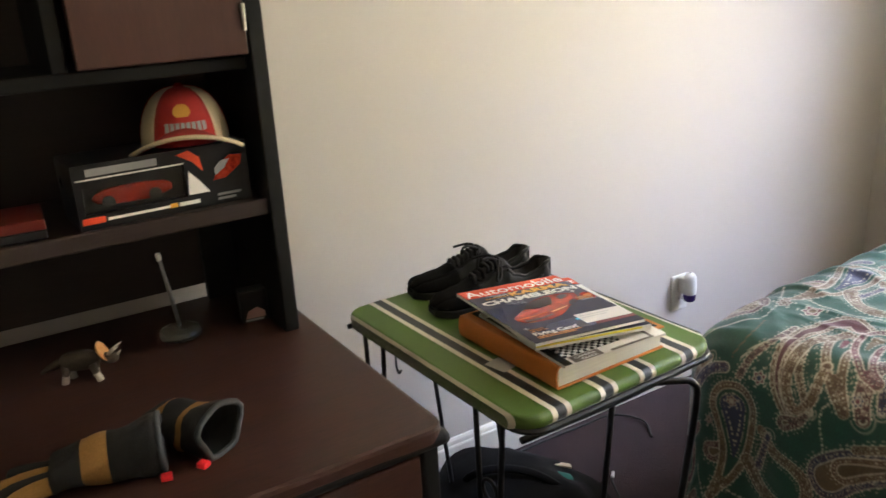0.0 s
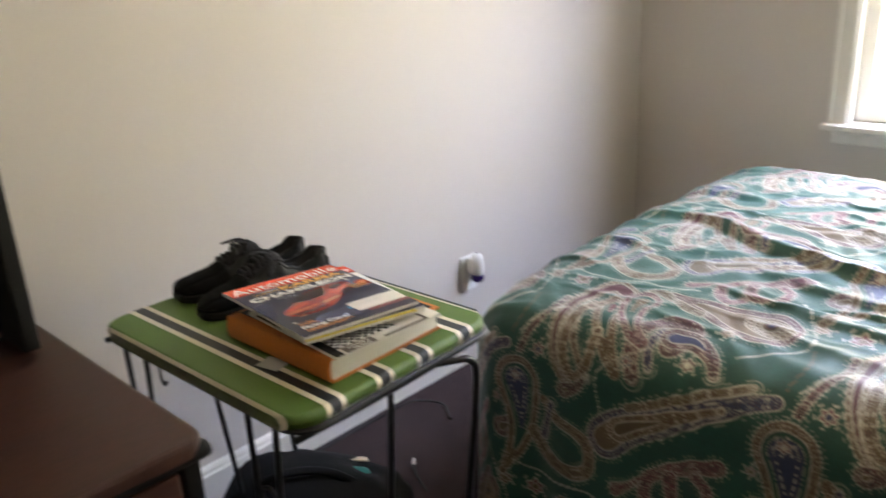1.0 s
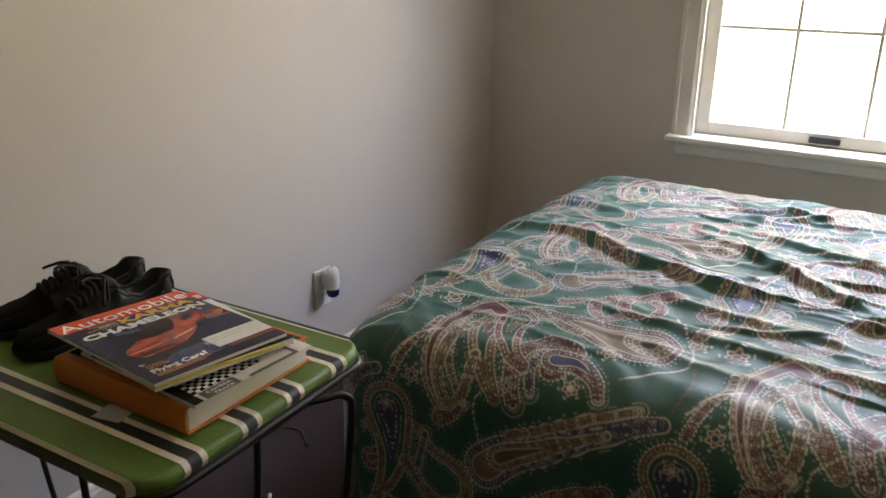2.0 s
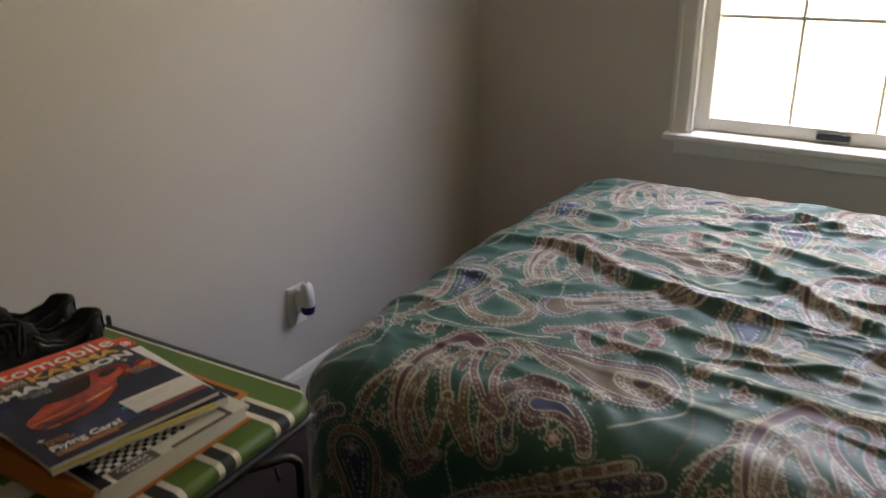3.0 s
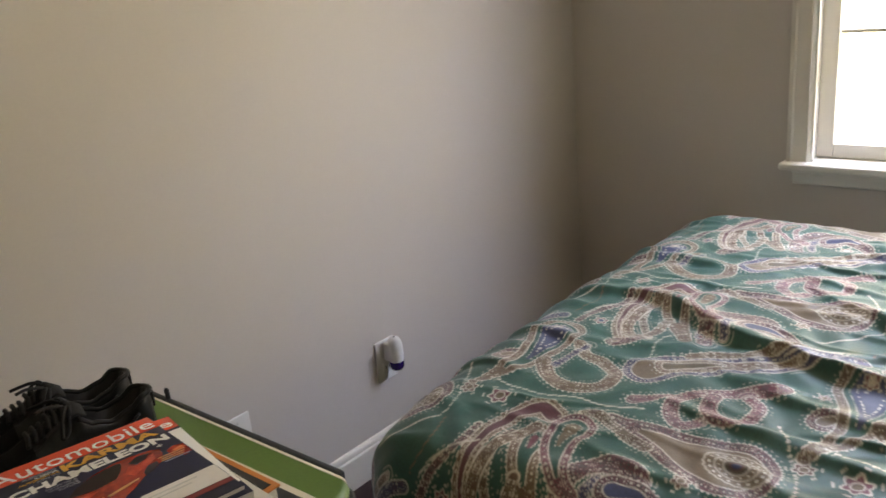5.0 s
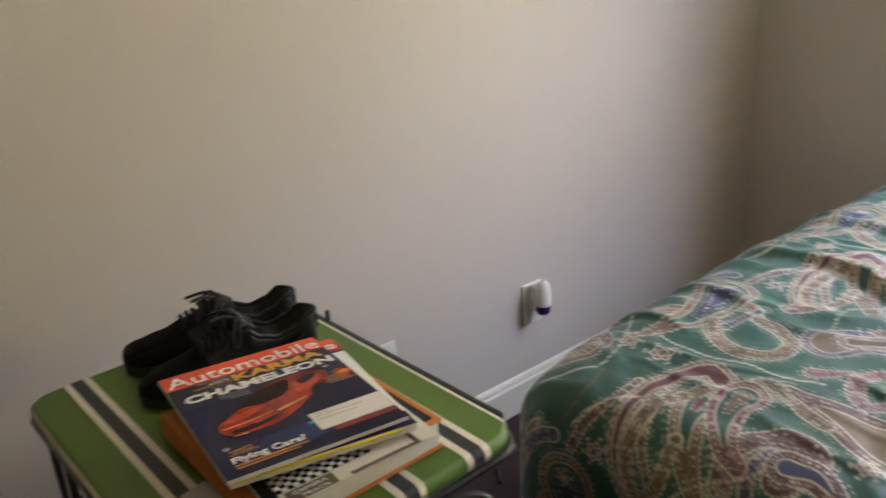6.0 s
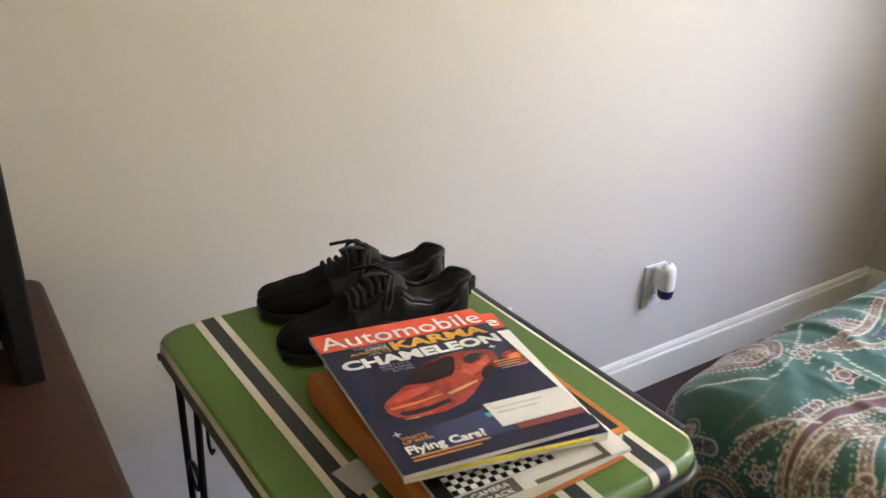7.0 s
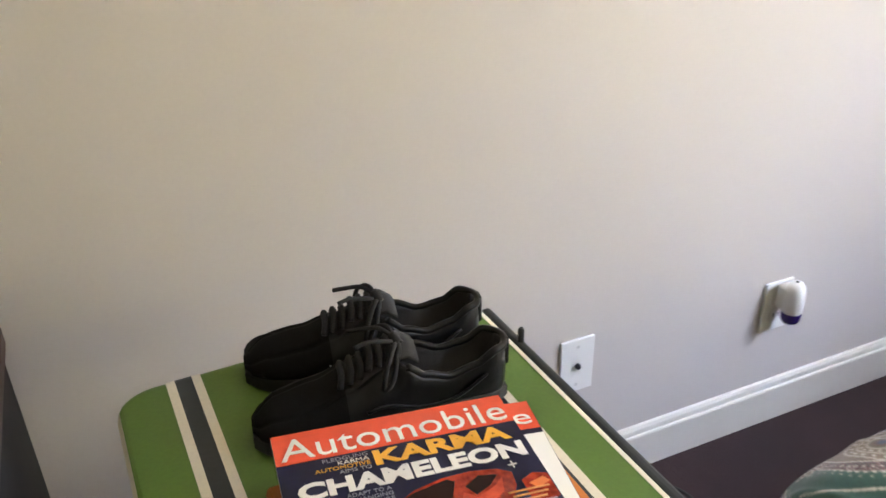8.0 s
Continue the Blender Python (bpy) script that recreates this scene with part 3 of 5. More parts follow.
top = part("padded_top", strip(-TW / 2 + 0.0005, TW / 2 - 0.0005), M_GREEN, table, "green vinyl top with rolled edges")
for c0 in (-0.1425, -0.0445, 0.0425, 0.1425):
    for a, b, m in ((-0.0185, -0.009, M_CREAM), (-0.009, 0.009, M_BLACKSTRIPE), (0.009, 0.0185, M_CREAM)):
        part("stripe", strip(c0 + a, c0 + b, 0.0007), m, top)
for c0, wide in ((-TW / 2 + 0.0005, 0.004), (TW / 2 - 0.0105, 0.010)):
    part("stripe", strip(c0, c0 + wide, 0.0006), M_CREAM, top)
hw, hl = TW / 2, TL / 2
edge = [(x, y, TZ - 0.026) for x, y in rounded(-hw + 0.007, hw + 0.002, -hl + 0.001, hl - 0.006, 0.045)]
part("rim", tube(edge, 0.0060, 8, closed=True), M_WIRE, table, "black metal rim")
part("edge_strip", box(hw + 0.0003, hw + 0.0125, -hl + 0.045, hl - 0.030, TZ - 0.021, TZ - 0.005, 0.004), M_BLACKSTRIPE, table, "black edge strip")


def wire(name, pts, r=0.0048, n=6):
    return part(name, tube(smooth_path(pts, n), r, 8), M_WIRE, table, smooth=True)


zt = TZ - 0.020
for sx in (-1,):
    for sy in (-1, 1):
        fx = sx * (hw - 0.012)
        ya, yb, yf = sy * (hl - 0.065), sy * (hl - 0.135), sy * (hl - 0.105)
        wire("leg", [(fx, ya, zt), (fx + sx * 0.004, ya + (yf - ya) * 0.30, 0.42), (fx + sx * 0.010, ya + (yf - ya) * 0.75, 0.12), (fx + sx * 0.012, yf, 0.005),
                     (fx + sx * 0.010, yb + (yf - yb) * 0.75, 0.12), (fx + sx * 0.004, yb + (yf - yb) * 0.30, 0.42), (fx, yb, zt)])
        ring = [(fx + sx * 0.004, (ya + yb) / 2 + 0.019 * math.cos(k * math.tau / 16), 0.47 + 0.019 * math.sin(k * math.tau / 16)) for k in range(16)]
        part("scroll_ring", tube(ring, 0.0032, 6, closed=True), M_WIRE, table, smooth=True)
for sy in (-1, 1):
    wire("cross_bar", [(-hw + 0.004, sy * (hl - 0.012), zt - 0.014), (0, sy * (hl - 0.006), zt - 0.015), (hw - 0.004, sy * (hl - 0.012), zt - 0.014)], 0.0055)
    wire("stay", [(-0.030, sy * (hl - 0.008), zt - 0.014), (-0.026, sy * (hl - 0.03), 0.40), (-0.022, sy * (hl - 0.06), 0.20), (-0.020, sy * (hl - 0.09), 0.005)])
    wire("swing_leg", [(0.070, sy * (hl - 0.010), zt - 0.016), (0.095, sy * (hl + 0.010), zt - 0.014), (0.125, sy * (hl + 0.022), zt - 0.022), (0.140, sy * (hl + 0.020), zt - 0.07),
                       (0.146, sy * (hl - 0.01), 0.32), (0.152, sy * (hl - 0.05), 0.005)], 0.0062)
wire("hook", [(-hw + 0.004, 0.085, zt - 0.006), (-hw + 0.003, 0.084, zt - 0.030), (-hw + 0.003, 0.076, zt - 0.040), (-hw + 0.004, 0.070, zt - 0.032)], 0.0022)
part("hinge_pin", lathe([(0.004, 0), (0.004, 0.018), (0.0025, 0.021)], 10), M_DARK, table).location = (hw + 0.008, 0.165, TZ - 0.008)

# ---------------------------------------------------------------- desk with hutch
DX1, DY0, DY1, DZ = 0.203, 0.845, 1.545, 0.680
DX0 = DX1 - 1.22
desk = thing("desk", pose(DX1, DY0, 0), "dark cherry veneer desk with black edges and a hutch", "desk")
w = DX0 - DX1
dd = DY1 - DY0
part("desktop", plate(rounded(w, 0.0, 0.0, dd, 0.028), DZ - 0.030, DZ, 0.007), M_VENEER, desk, "dark cherry veneer desktop")
part("front_moulding", tube(smooth_path([(w + 0.03, 0.012, DZ - 0.024), (-0.6, 0.012, DZ - 0.024), (-0.05, 0.012, DZ - 0.024), (-0.022, 0.020, DZ - 0.024), (-0.013, 0.050, DZ - 0.024), (-0.013, 0.3, DZ - 0.024), (-0.013, dd - 0.03, DZ - 0.024)], 8), 0.0125, 10), M_BLACKWOOD, desk, "black rounded edge moulding", smooth=True)
part("side_panel", box(-0.035, -0.010, 0.012, dd - 0.01, 0.0, DZ - 0.0305, 0.003), M_BLACKWOOD, desk)
part("side_panel", box(w + 0.010, w + 0.035, 0.012, dd - 0.01, 0.0, DZ - 0.0305, 0.003), M_BLACKWOOD, desk)
part("back_panel", box(w + 0.036, -0.036, dd - 0.02, dd - 0.005, 0.10, DZ - 0.0305), M_VENEER, desk)
ped = part("pedestal", box(-0.42, -0.036, 0.03, dd - 0.03, 0.05, DZ - 0.0305), M_BLACKWOOD, desk)
for k in range(3):
    z0 = 0.06 + 0.195 * k
    dr = part("drawer_front", box(-0.415, -0.040, 0.010, 0.029, z0, z0 + 0.188, 0.003), M_VENEER, ped)
    part("handle", tube(smooth_path([(-0.28, 0.010, z0 + 0.1), (-0.275, -0.012, z0 + 0.1), (-0.18, -0.012, z0 + 0.1), (-0.175, 0.010, z0 + 0.1)], 5), 0.004), M_DARK, dr)

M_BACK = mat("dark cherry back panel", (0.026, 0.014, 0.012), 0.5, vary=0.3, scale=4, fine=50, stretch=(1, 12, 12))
hutch = thing("hutch", pose(DX1 - 0.035, 1.27, DZ), "tall black and cherry desk hutch with open shelves and doors", "hutch")
hd = DY1 - 1.27
hx0 = -1.12
part("side_panel", box(-0.026, 0.0, 0.0, hd, 0.0, 1.15, 0.003), M_BLACKWOOD, hutch)
part("side_panel", box(hx0, hx0 + 0.026, 0.0, hd, 0.0, 1.15, 0.003), M_BLACKWOOD, hutch)
part("divider", box(-0.312, -0.290, 0.012, hd, 0.474, 1.13, 0.002), M_BLACKWOOD, hutch)
part("divider", box(-0.83, -0.808, 0.012, hd, 0.474, 1.13, 0.002), M_BLACKWOOD, hutch)
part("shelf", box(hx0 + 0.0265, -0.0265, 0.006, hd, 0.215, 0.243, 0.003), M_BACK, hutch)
part("shelf", box(hx0 + 0.0265, -0.0265, 0.026, hd, 0.452, 0.473, 0.003), M_BLACKWOOD, hutch)
part("top_panel", box(hx0 - 0.01, 0.01, -0.012, hd, 1.151, 1.178, 0.004), M_VENEER, hutch)
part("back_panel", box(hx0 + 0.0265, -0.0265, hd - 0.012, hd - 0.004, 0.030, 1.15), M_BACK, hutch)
part("back_post", box(-0.085, -0.0268, hd - 0.030, hd - 0.0125, 0.0, 0.2148, 0.002), M_BLACKWOOD, hutch)
door = part("door", box(-0.280, -0.028, 0.002, 0.022, 0.476, 1.145, 0.003), M_VENEERV, hutch, "dark cherry veneer door")
part("hinge", box(-0.0335, -0.0285, -0.003, 0.003, 0.512, 0.552, 0.001), mat("nickel hinge", (0.5, 0.48, 0.44), 0.3, metal=0.9), door, "nickel hinge")
door = part("door", box(hx0 + 0.030, -0.834, 0.002, 0.022, 0.476, 1.145, 0.003), M_VENEERV, hutch, "dark cherry veneer door")
part("hinge", box(hx0 + 0.0285, hx0 + 0.0335, -0.003, 0.003, 0.545, 0.585, 0.001), M_DARK, door)

# ---------------------------------------------------------------- things on the table
TOPZ = TZ + 0.0012


def paint(name, color, rough=0.5, **k):
    return mat(name, color, rough, vary=k.pop("vary", 0.08), fine=k.pop("fine", 150), bump=k.pop("bump", 0.03), **k)


M_ORANGE = paint("orange cloth book cover", (0.50, 0.155, 0.02), 0.55, scale=14, fine=500, bump=0.2, dist=0.001)
M_PAGES = mat("page block", (0.70, 0.68, 0.63), 0.8, vary=0.10, scale=3, fine=30, bump=0.25, dist=0.001, stretch=(1, 1, 60))
M_COVERBLACK = paint("black glossy cover", (0.012, 0.012, 0.014), 0.25)
M_NAVY = mat("navy magazine cover", (0.012, 0.013, 0.050), 0.34, spec=0.25, second=(0.007, 0.007, 0.025), scale=14, fine=90, bump=0.03)
M_RED = paint("red masthead ink", (0.72, 0.085, 0.035), 0.25)
M_INKWHITE = paint("white ink", (0.82, 0.80, 0.76), 0.3, vary=0.02)
M_INKYELLOW = paint("yellow ink", (0.80, 0.40, 0.03), 0.3)
M_INKGREY = paint("grey ink", (0.30, 0.30, 0.36), 0.3)
M_INKORANGE = paint("orange ink", (0.70, 0.28, 0.06), 0.3)
M_CARRED = mat("printed car red", (0.50, 0.045, 0.016), 0.22, second=(0.13, 0.008, 0.006), scale=70, fine=160, bump=0.0)
M_CARHI = paint("printed car highlight", (0.74, 0.19, 0.05), 0.22)
M_CARMID = mat("printed car lit red", (0.66, 0.075, 0.025), 0.22, second=(0.36, 0.026, 0.012), scale=60, fine=160, bump=0.0)
M_CARDARK = paint("printed car shadow", (0.016, 0.004, 0.004), 0.35, spec=0.2)
M_BLUE = paint("printed blue glow", (0.018, 0.027, 0.10), 0.22)
M_LABEL = paint("white mailing label", (0.74, 0.70, 0.64), 0.6, vary=0.04)
M_YELLOWEDGE = paint("yellow magazine edge", (0.66, 0.54, 0.03), 0.4)
M_BROWNPIC = paint("printed brown picture", (0.10, 0.075, 0.055), 0.3)

book = thing("book", pose(0.538, 1.008, TOPZ, 0, 0, 1.2), "thick orange hardcover book with white pages on the table", "book")
part("back_board", box(-0.116, 0.118, -0.130, 0.131, 0.0, 0.003, 0.001), M_ORANGE, book)
cov = part("front_board", box(-0.116, 0.118, -0.130, 0.131, 0.037, 0.040, 0.001), M_ORANGE, book)
part("cover_picture", box(-0.098, 0.110, -0.122, 0.124, 0.0401, 0.0405), M_COVERBLACK, cov, "black glossy cover picture")
spine = [(-0.1155 + 0.006 * math.cos(a) - 0.004 * 0, 0.020 + 0.020 * math.sin(a)) for a in (math.pi * 0.5 + math.pi * k / 8 for k in range(9))]
bm = loft([[Vector((x, y, z)) for x, z in spine] + [Vector((x + 0.0025, y, 0.020 + (z - 0.020) * 0.86)) for x, z in spine[::-1]] for y in (-0.130, 0.131)])
bmesh.ops.recalc_face_normals(bm, faces=bm.faces)
part("spine", bm, M_ORANGE, book)
part("page_block", box(-0.112, 0.114, -0.126, 0.127, 0.003, 0.037, 0.0008), M_PAGES, book, "white page block")

papers = thing("paper_slip", pose(0.404, 1.00, TOPZ, 0, 0, 12), "small grey paper slip under the orange book", "paper")
part("sheet", box(-0.014, 0.020, -0.022, 0.022, -0.0002, 0.0004), paint("grey paper", (0.45, 0.45, 0.43), 0.7), papers)

def magazine(name, m, w, h, t, cover, label, bend=0.0):
    """A soft magazine: sheets with a folded spine on its left."""
    mag = thing(name, m, label, "magazine")
    nx = 14
    rings = []
    for k in range(nx + 1):
        x = -w / 2 + w * k / nx
        lift = bend * max(0.0, (k / nx - 0.35) / 0.65) ** 2
        rings.append([Vector((x, -h / 2, lift)), Vector((x, h / 2, lift * 0.3)), Vector((x, h / 2, lift * 0.3 + t)), Vector((x, -h / 2, lift + t))])
    bm = loft(rings)
    bmesh.ops.recalc_face_normals(bm, faces=bm.faces)
    part("page_block", bm, M_PAGES, mag)
    rings = [[Vector((r[0].x, r[3].y, r[3].z + 0.0001)), Vector((r[0].x, r[2].y, r[2].z + 0.0001)), Vector((r[0].x, r[2].y, r[2].z + 0.0005)), Vector((r[0].x, r[3].y, r[3].z + 0.0005))] for r in rings]
    bm = loft(rings)
    bmesh.ops.recalc_face_normals(bm, faces=bm.faces)
    part("cover", bm, cover, mag)
    return mag


B = TOPZ + 0.0410
# lowest: a brochure with a chequered band and pictures
m3 = magazine("brochure", pose(0.536, 0.980, B, 0, 0, -3), 0.205, 0.245, 0.004, paint("brochure paper", (0.66, 0.62, 0.54), 0.35), "white brochure with chequered band and brown pictures")
z3 = 0.0047
part("dark_panel", box(-0.1020, -0.0875, -0.122, 0.10, z3 - 0.0001, z3 + 0.0002), M_COVERBLACK, m3)
bm = bmesh.new()
for i in range(17):
    for j in range(5):
        if (i + j) % 2:
            box(-0.0870 + 0.0066 * i, -0.0804 + 0.0066 * i, -0.1000 + 0.0066 * j, -0.0934 + 0.0066 * j, z3 + 0.0004, z3 + 0.0006, bm=bm)
part("chequered_band", bm, M_INKWHITE, m3)
part("chequer_ground", box(-0.0872, 0.0254, -0.1002, -0.0668, z3 + 0.0001, z3 + 0.0003), M_COVERBLACK, m3)
part("picture", box(-0.082, -0.026, -0.1222, -0.1025, z3 + 0.0001, z3 + 0.0003), M_BROWNPIC, m3)
part("picture", box(-0.010, 0.078, -0.1222, -0.1165, z3 + 0.0001, z3 + 0.0003), M_BROWNPIC, m3)
part("picture", box(0.072, 0.078, -0.1164, -0.085, z3 + 0.0001, z3 + 0.0003), M_BROWNPIC, m3)
words("headline", "CAMERA", 0.008, pose(-0.074, -0.1115, z3 + 0.0005), M_INKWHITE, m3, width=0.040)
words("headline", "TRACK", 0.008, pose(-0.068, -0.1205, z3 + 0.0005), M_INKWHITE, m3, width=0.034)
# middle: another issue, only its edges show
m2 = magazine("magazine", pose(0.533, 1.016, B + 0.0125, -1.5, 2.6, -10.5), 0.212, 0.262, 0.009, M_NAVY, "car magazine with yellow edge under another issue")
part("masthead", box(-0.1055, 0.1055, 0.092, 0.1305, 0.0096, 0.0099), M_RED, m2)
words("title", "Automobile", 0.03, pose(-0.097, 0.099, 0.0101), M_INKWHITE, m2, width=0.198)
part("yellow_edge", box(-0.1058, 0.088, -0.1335, -0.129, 0.0052, 0.0080, 0.0006), M_YELLOWEDGE, m2, "yellow edge of the lower cover")
part("side_panel", box(0.072, 0.1055, -0.10, 0.085, 0.0096, 0.0099), M_INKWHITE, m2)

# top issue
mag = magazine("magazine", pose(0.519, 1.019, B + 0.0235, -1.5, 2.6, -6.3), 0.210, 0.262, 0.0045, M_NAVY, "navy and red car magazine lying on the book stack")
Z1 = 0.0050


def art(name, x0, x1, y0, y1, m, dz=0.0, parent=mag):
    """A printed block; x from the cover's left edge, y down from its top edge."""
    return part(name, box(x0 - 0.105, x1 - 0.105, 0.131 - y1, 0.131 - y0, Z1 - 0.0001 + dz, Z1 + 0.0002 + dz), m, parent)


def shape(name, pts, m, dz):
    bm = plate([(x - 0.105, 0.131 - y) for x, y in pts], Z1 + dz, Z1 + 0.0002 + dz)
    return part(name, bm, m, mag)


art("masthead", 0, 0.210, 0, 0.039, M_RED)
words("title", "Automobile", 0.039, pose(0.005 - 0.105, 0.131 - 0.0350, Z1 + 0.0004), M_INKWHITE, mag, width=0.201, label="white magazine title lettering")
words("headline", "KARMA", 0.0245, pose(0.079 - 0.105, 0.131 - 0.0600, Z1 + 0.0004), M_INKYELLOW, mag, width=0.120, bold=0.0009, label="yellow headline lettering")
words("headline", "CHAMELEON", 0.0245, pose(0.012 - 0.105, 0.131 - 0.0835, Z1 + 0.0004), M_INKWHITE, mag, width=0.192, bold=0.0010, label="white headline lettering")
for k, (txt, wd, m) in enumerate((("FLEDGLING", 0.038, M_INKGREY), ("KARMA", 0.026, M_INKWHITE), ("AUTOMOTIVE", 0.046, M_INKYELLOW), ("AIMS TO", 0.027, M_INKGREY))):
    words("subtitle", txt, 0.0062, pose(0.075 - wd - 0.105, 0.131 - 0.0460 - 0.0054 * k, Z1 + 0.0004), m, mag, width=wd)
for k, (txt, wd) in enumerate((("ADAPT TO A", 0.036), ("CHANGING", 0.034), ("FUTURE", 0.024))):
    words("subtitle", txt, 0.0058, pose(0.084 - wd - 0.105, 0.131 - 0.0910 - 0.0058 * k, Z1 + 0.0004), M_INKGREY, mag, width=wd)
for k in range(12):
    art("stripe_print", 0.002, 0.034 - 0.0022 * k, 0.100 + 0.0055 * k, 0.1022 + 0.0055 * k, M_BLUE, 0.0001)
shape("printed_glow", [(0.03, 0.228), (0.06, 0.205), (0.12, 0.200), (0.15, 0.215), (0.13, 0.240), (0.06, 0.246)], M_BLUE, 0.0001)
# printed red sports car seen from its front quarter
for pts, ink_m, dz in (
        ([(0.025, 0.158), (0.032, 0.150), (0.048, 0.140), (0.062, 0.128), (0.078, 0.112), (0.100, 0.098), (0.125, 0.091), (0.150, 0.090), (0.172, 0.094), (0.182, 0.101),
          (0.180, 0.116), (0.171, 0.132), (0.160, 0.142), (0.140, 0.152), (0.125, 0.166), (0.105, 0.180), (0.080, 0.188), (0.050, 0.188), (0.030, 0.181), (0.024, 0.170)], M_CARRED, 0.0002),
        ([(0.060, 0.130), (0.074, 0.114), (0.098, 0.101), (0.128, 0.094), (0.134, 0.098), (0.126, 0.116), (0.116, 0.130), (0.088, 0.135)], M_CARDARK, 0.0004),
        ([(0.140, 0.106), (0.154, 0.097), (0.169, 0.100), (0.160, 0.110), (0.146, 0.117)], M_CARDARK, 0.0004),
        ([(0.034, 0.1525), (0.060, 0.1405), (0.092, 0.1395), (0.074, 0.1500), (0.042, 0.1580)], M_CARMID, 0.0004),
        ([(0.128, 0.128), (0.137, 0.112), (0.146, 0.120), (0.163, 0.112), (0.172, 0.104), (0.168, 0.120), (0.150, 0.132), (0.134, 0.140)], M_CARMID, 0.0004),
        ([(0.028, 0.1645), (0.060, 0.1625), (0.090, 0.1580), (0.090, 0.1600), (0.060, 0.1655), (0.029, 0.1675)], M_CARHI, 0.0004),
        ([(0.034, 0.174), (0.064, 0.175), (0.094, 0.168), (0.092, 0.174), (0.062, 0.182), (0.036, 0.181)], M_CARDARK, 0.0004),
        ([(0.094, 0.1600), (0.118, 0.1530), (0.136, 0.1490), (0.134, 0.1520), (0.114, 0.1590), (0.096, 0.1635)], M_INKORANGE, 0.0006),
        ([(0.144, 0.142), (0.154, 0.130), (0.166, 0.128), (0.166, 0.137), (0.155, 0.146), (0.143, 0.151)], M_CARDARK, 0.0006),
        ([(0.034, 0.1855), (0.050, 0.1865), (0.050, 0.1885), (0.036, 0.1875)], M_INKORANGE, 0.0006),
        ([(0.186, 0.112), (0.198, 0.106), (0.209, 0.110), (0.209, 0.136), (0.198, 0.142), (0.186, 0.132)], M_CARRED, 0.0002),
        ([(0.190, 0.117), (0.204, 0.113), (0.208, 0.119), (0.196, 0.124)], M_CARHI, 0.0004)):
    shape("printed_car", pts, ink_m, dz)
for k in range(4):
    art("text_bar", 0.170 + 0.002 * (k % 2), 0.205 - 0.003 * (k % 3), 0.1225 + 0.0050 * k, 0.1242 + 0.0050 * k, M_INKORANGE if k < 3 else M_INKGREY, 0.0006)
for cx, cy in ((0.186, 0.0925), (0.018, 0.206)):
    art("plus_mark", cx - 0.004, cx + 0.004, cy - 0.0007, cy + 0.0007, M_INKWHITE, 0.0004)
    art("plus_mark", cx - 0.0007, cx + 0.0007, cy - 0.004, cy + 0.004, M_INKWHITE, 0.0004)
for k, (txt, wd) in enumerate((("WHAT'S", 0.026), ("UP WITH", 0.030))):
    words("subtitle", txt, 0.0072, pose(0.018 - 0.105, 0.131 - 0.2170 - 0.0062 * k, Z1 + 0.0006), M_INKORANGE, mag, width=wd)
words("headline", "Flying Cars?", 0.0155, pose(0.016 - 0.105, 0.131 - 0.2375, Z1 + 0.0006), M_INKWHITE, mag, width=0.082, bold=0.0004, label="white headline lettering")
for k in range(2):
    art("text_bar", 0.016, 0.098 - 0.012 * k, 0.2418 + 0.005 * k, 0.2438 + 0.005 * k, M_INKORANGE, 0.0004)
art("mailing_label", 0.118, 0.209, 0.192, 0.232, M_LABEL, 0.0005)
art("label_text_bar", 0.124, 0.182, 0.201, 0.2035, paint("faint label print", (0.55, 0.53, 0.49), 0.6), 0.0008)
art("label_text_bar", 0.124, 0.172, 0.209, 0.2115, paint("faint label print", (0.55, 0.53, 0.49), 0.6), 0.0008)
art("red_strip", 0.132, 0.209, 0.233, 0.242, paint("dark red strip", (0.20, 0.02, 0.02), 0.3), 0.0003)
art("cyan_mark", 0.112, 0.118, 0.206, 0.213, paint("cyan mark", (0.02, 0.30, 0.40), 0.3), 0.0003)

# shoes
M_LEATHER = mat("black leather", (0.0038, 0.0038, 0.0044), 0.33, spec=0.26, vary=0.3, scale=18, fine=260, bump=0.22, dist=0.001)
M_SUEDE = mat("black toe mesh", (0.0055, 0.0052, 0.0052), 0.85, spec=0.12, vary=0.3, scale=20, fine=500, bump=0.4, dist=0.001)
M_LINING = mat("dark grey shoe lining", (0.019, 0.018, 0.018), 0.85, vary=0.2, fine=600, bump=0.4, dist=0.001)
M_RUBBER = mat("black rubber sole", (0.010, 0.010, 0.010), 0.6, vary=0.2, fine=200, bump=0.2)
M_LACE = mat("black cotton lace", (0.008, 0.008, 0.009), 0.85, vary=0.2, fine=900, bump=0.5, dist=0.001)
M_SILVER = paint("silver print", (0.45, 0.45, 0.46), 0.3, metal=0.6)


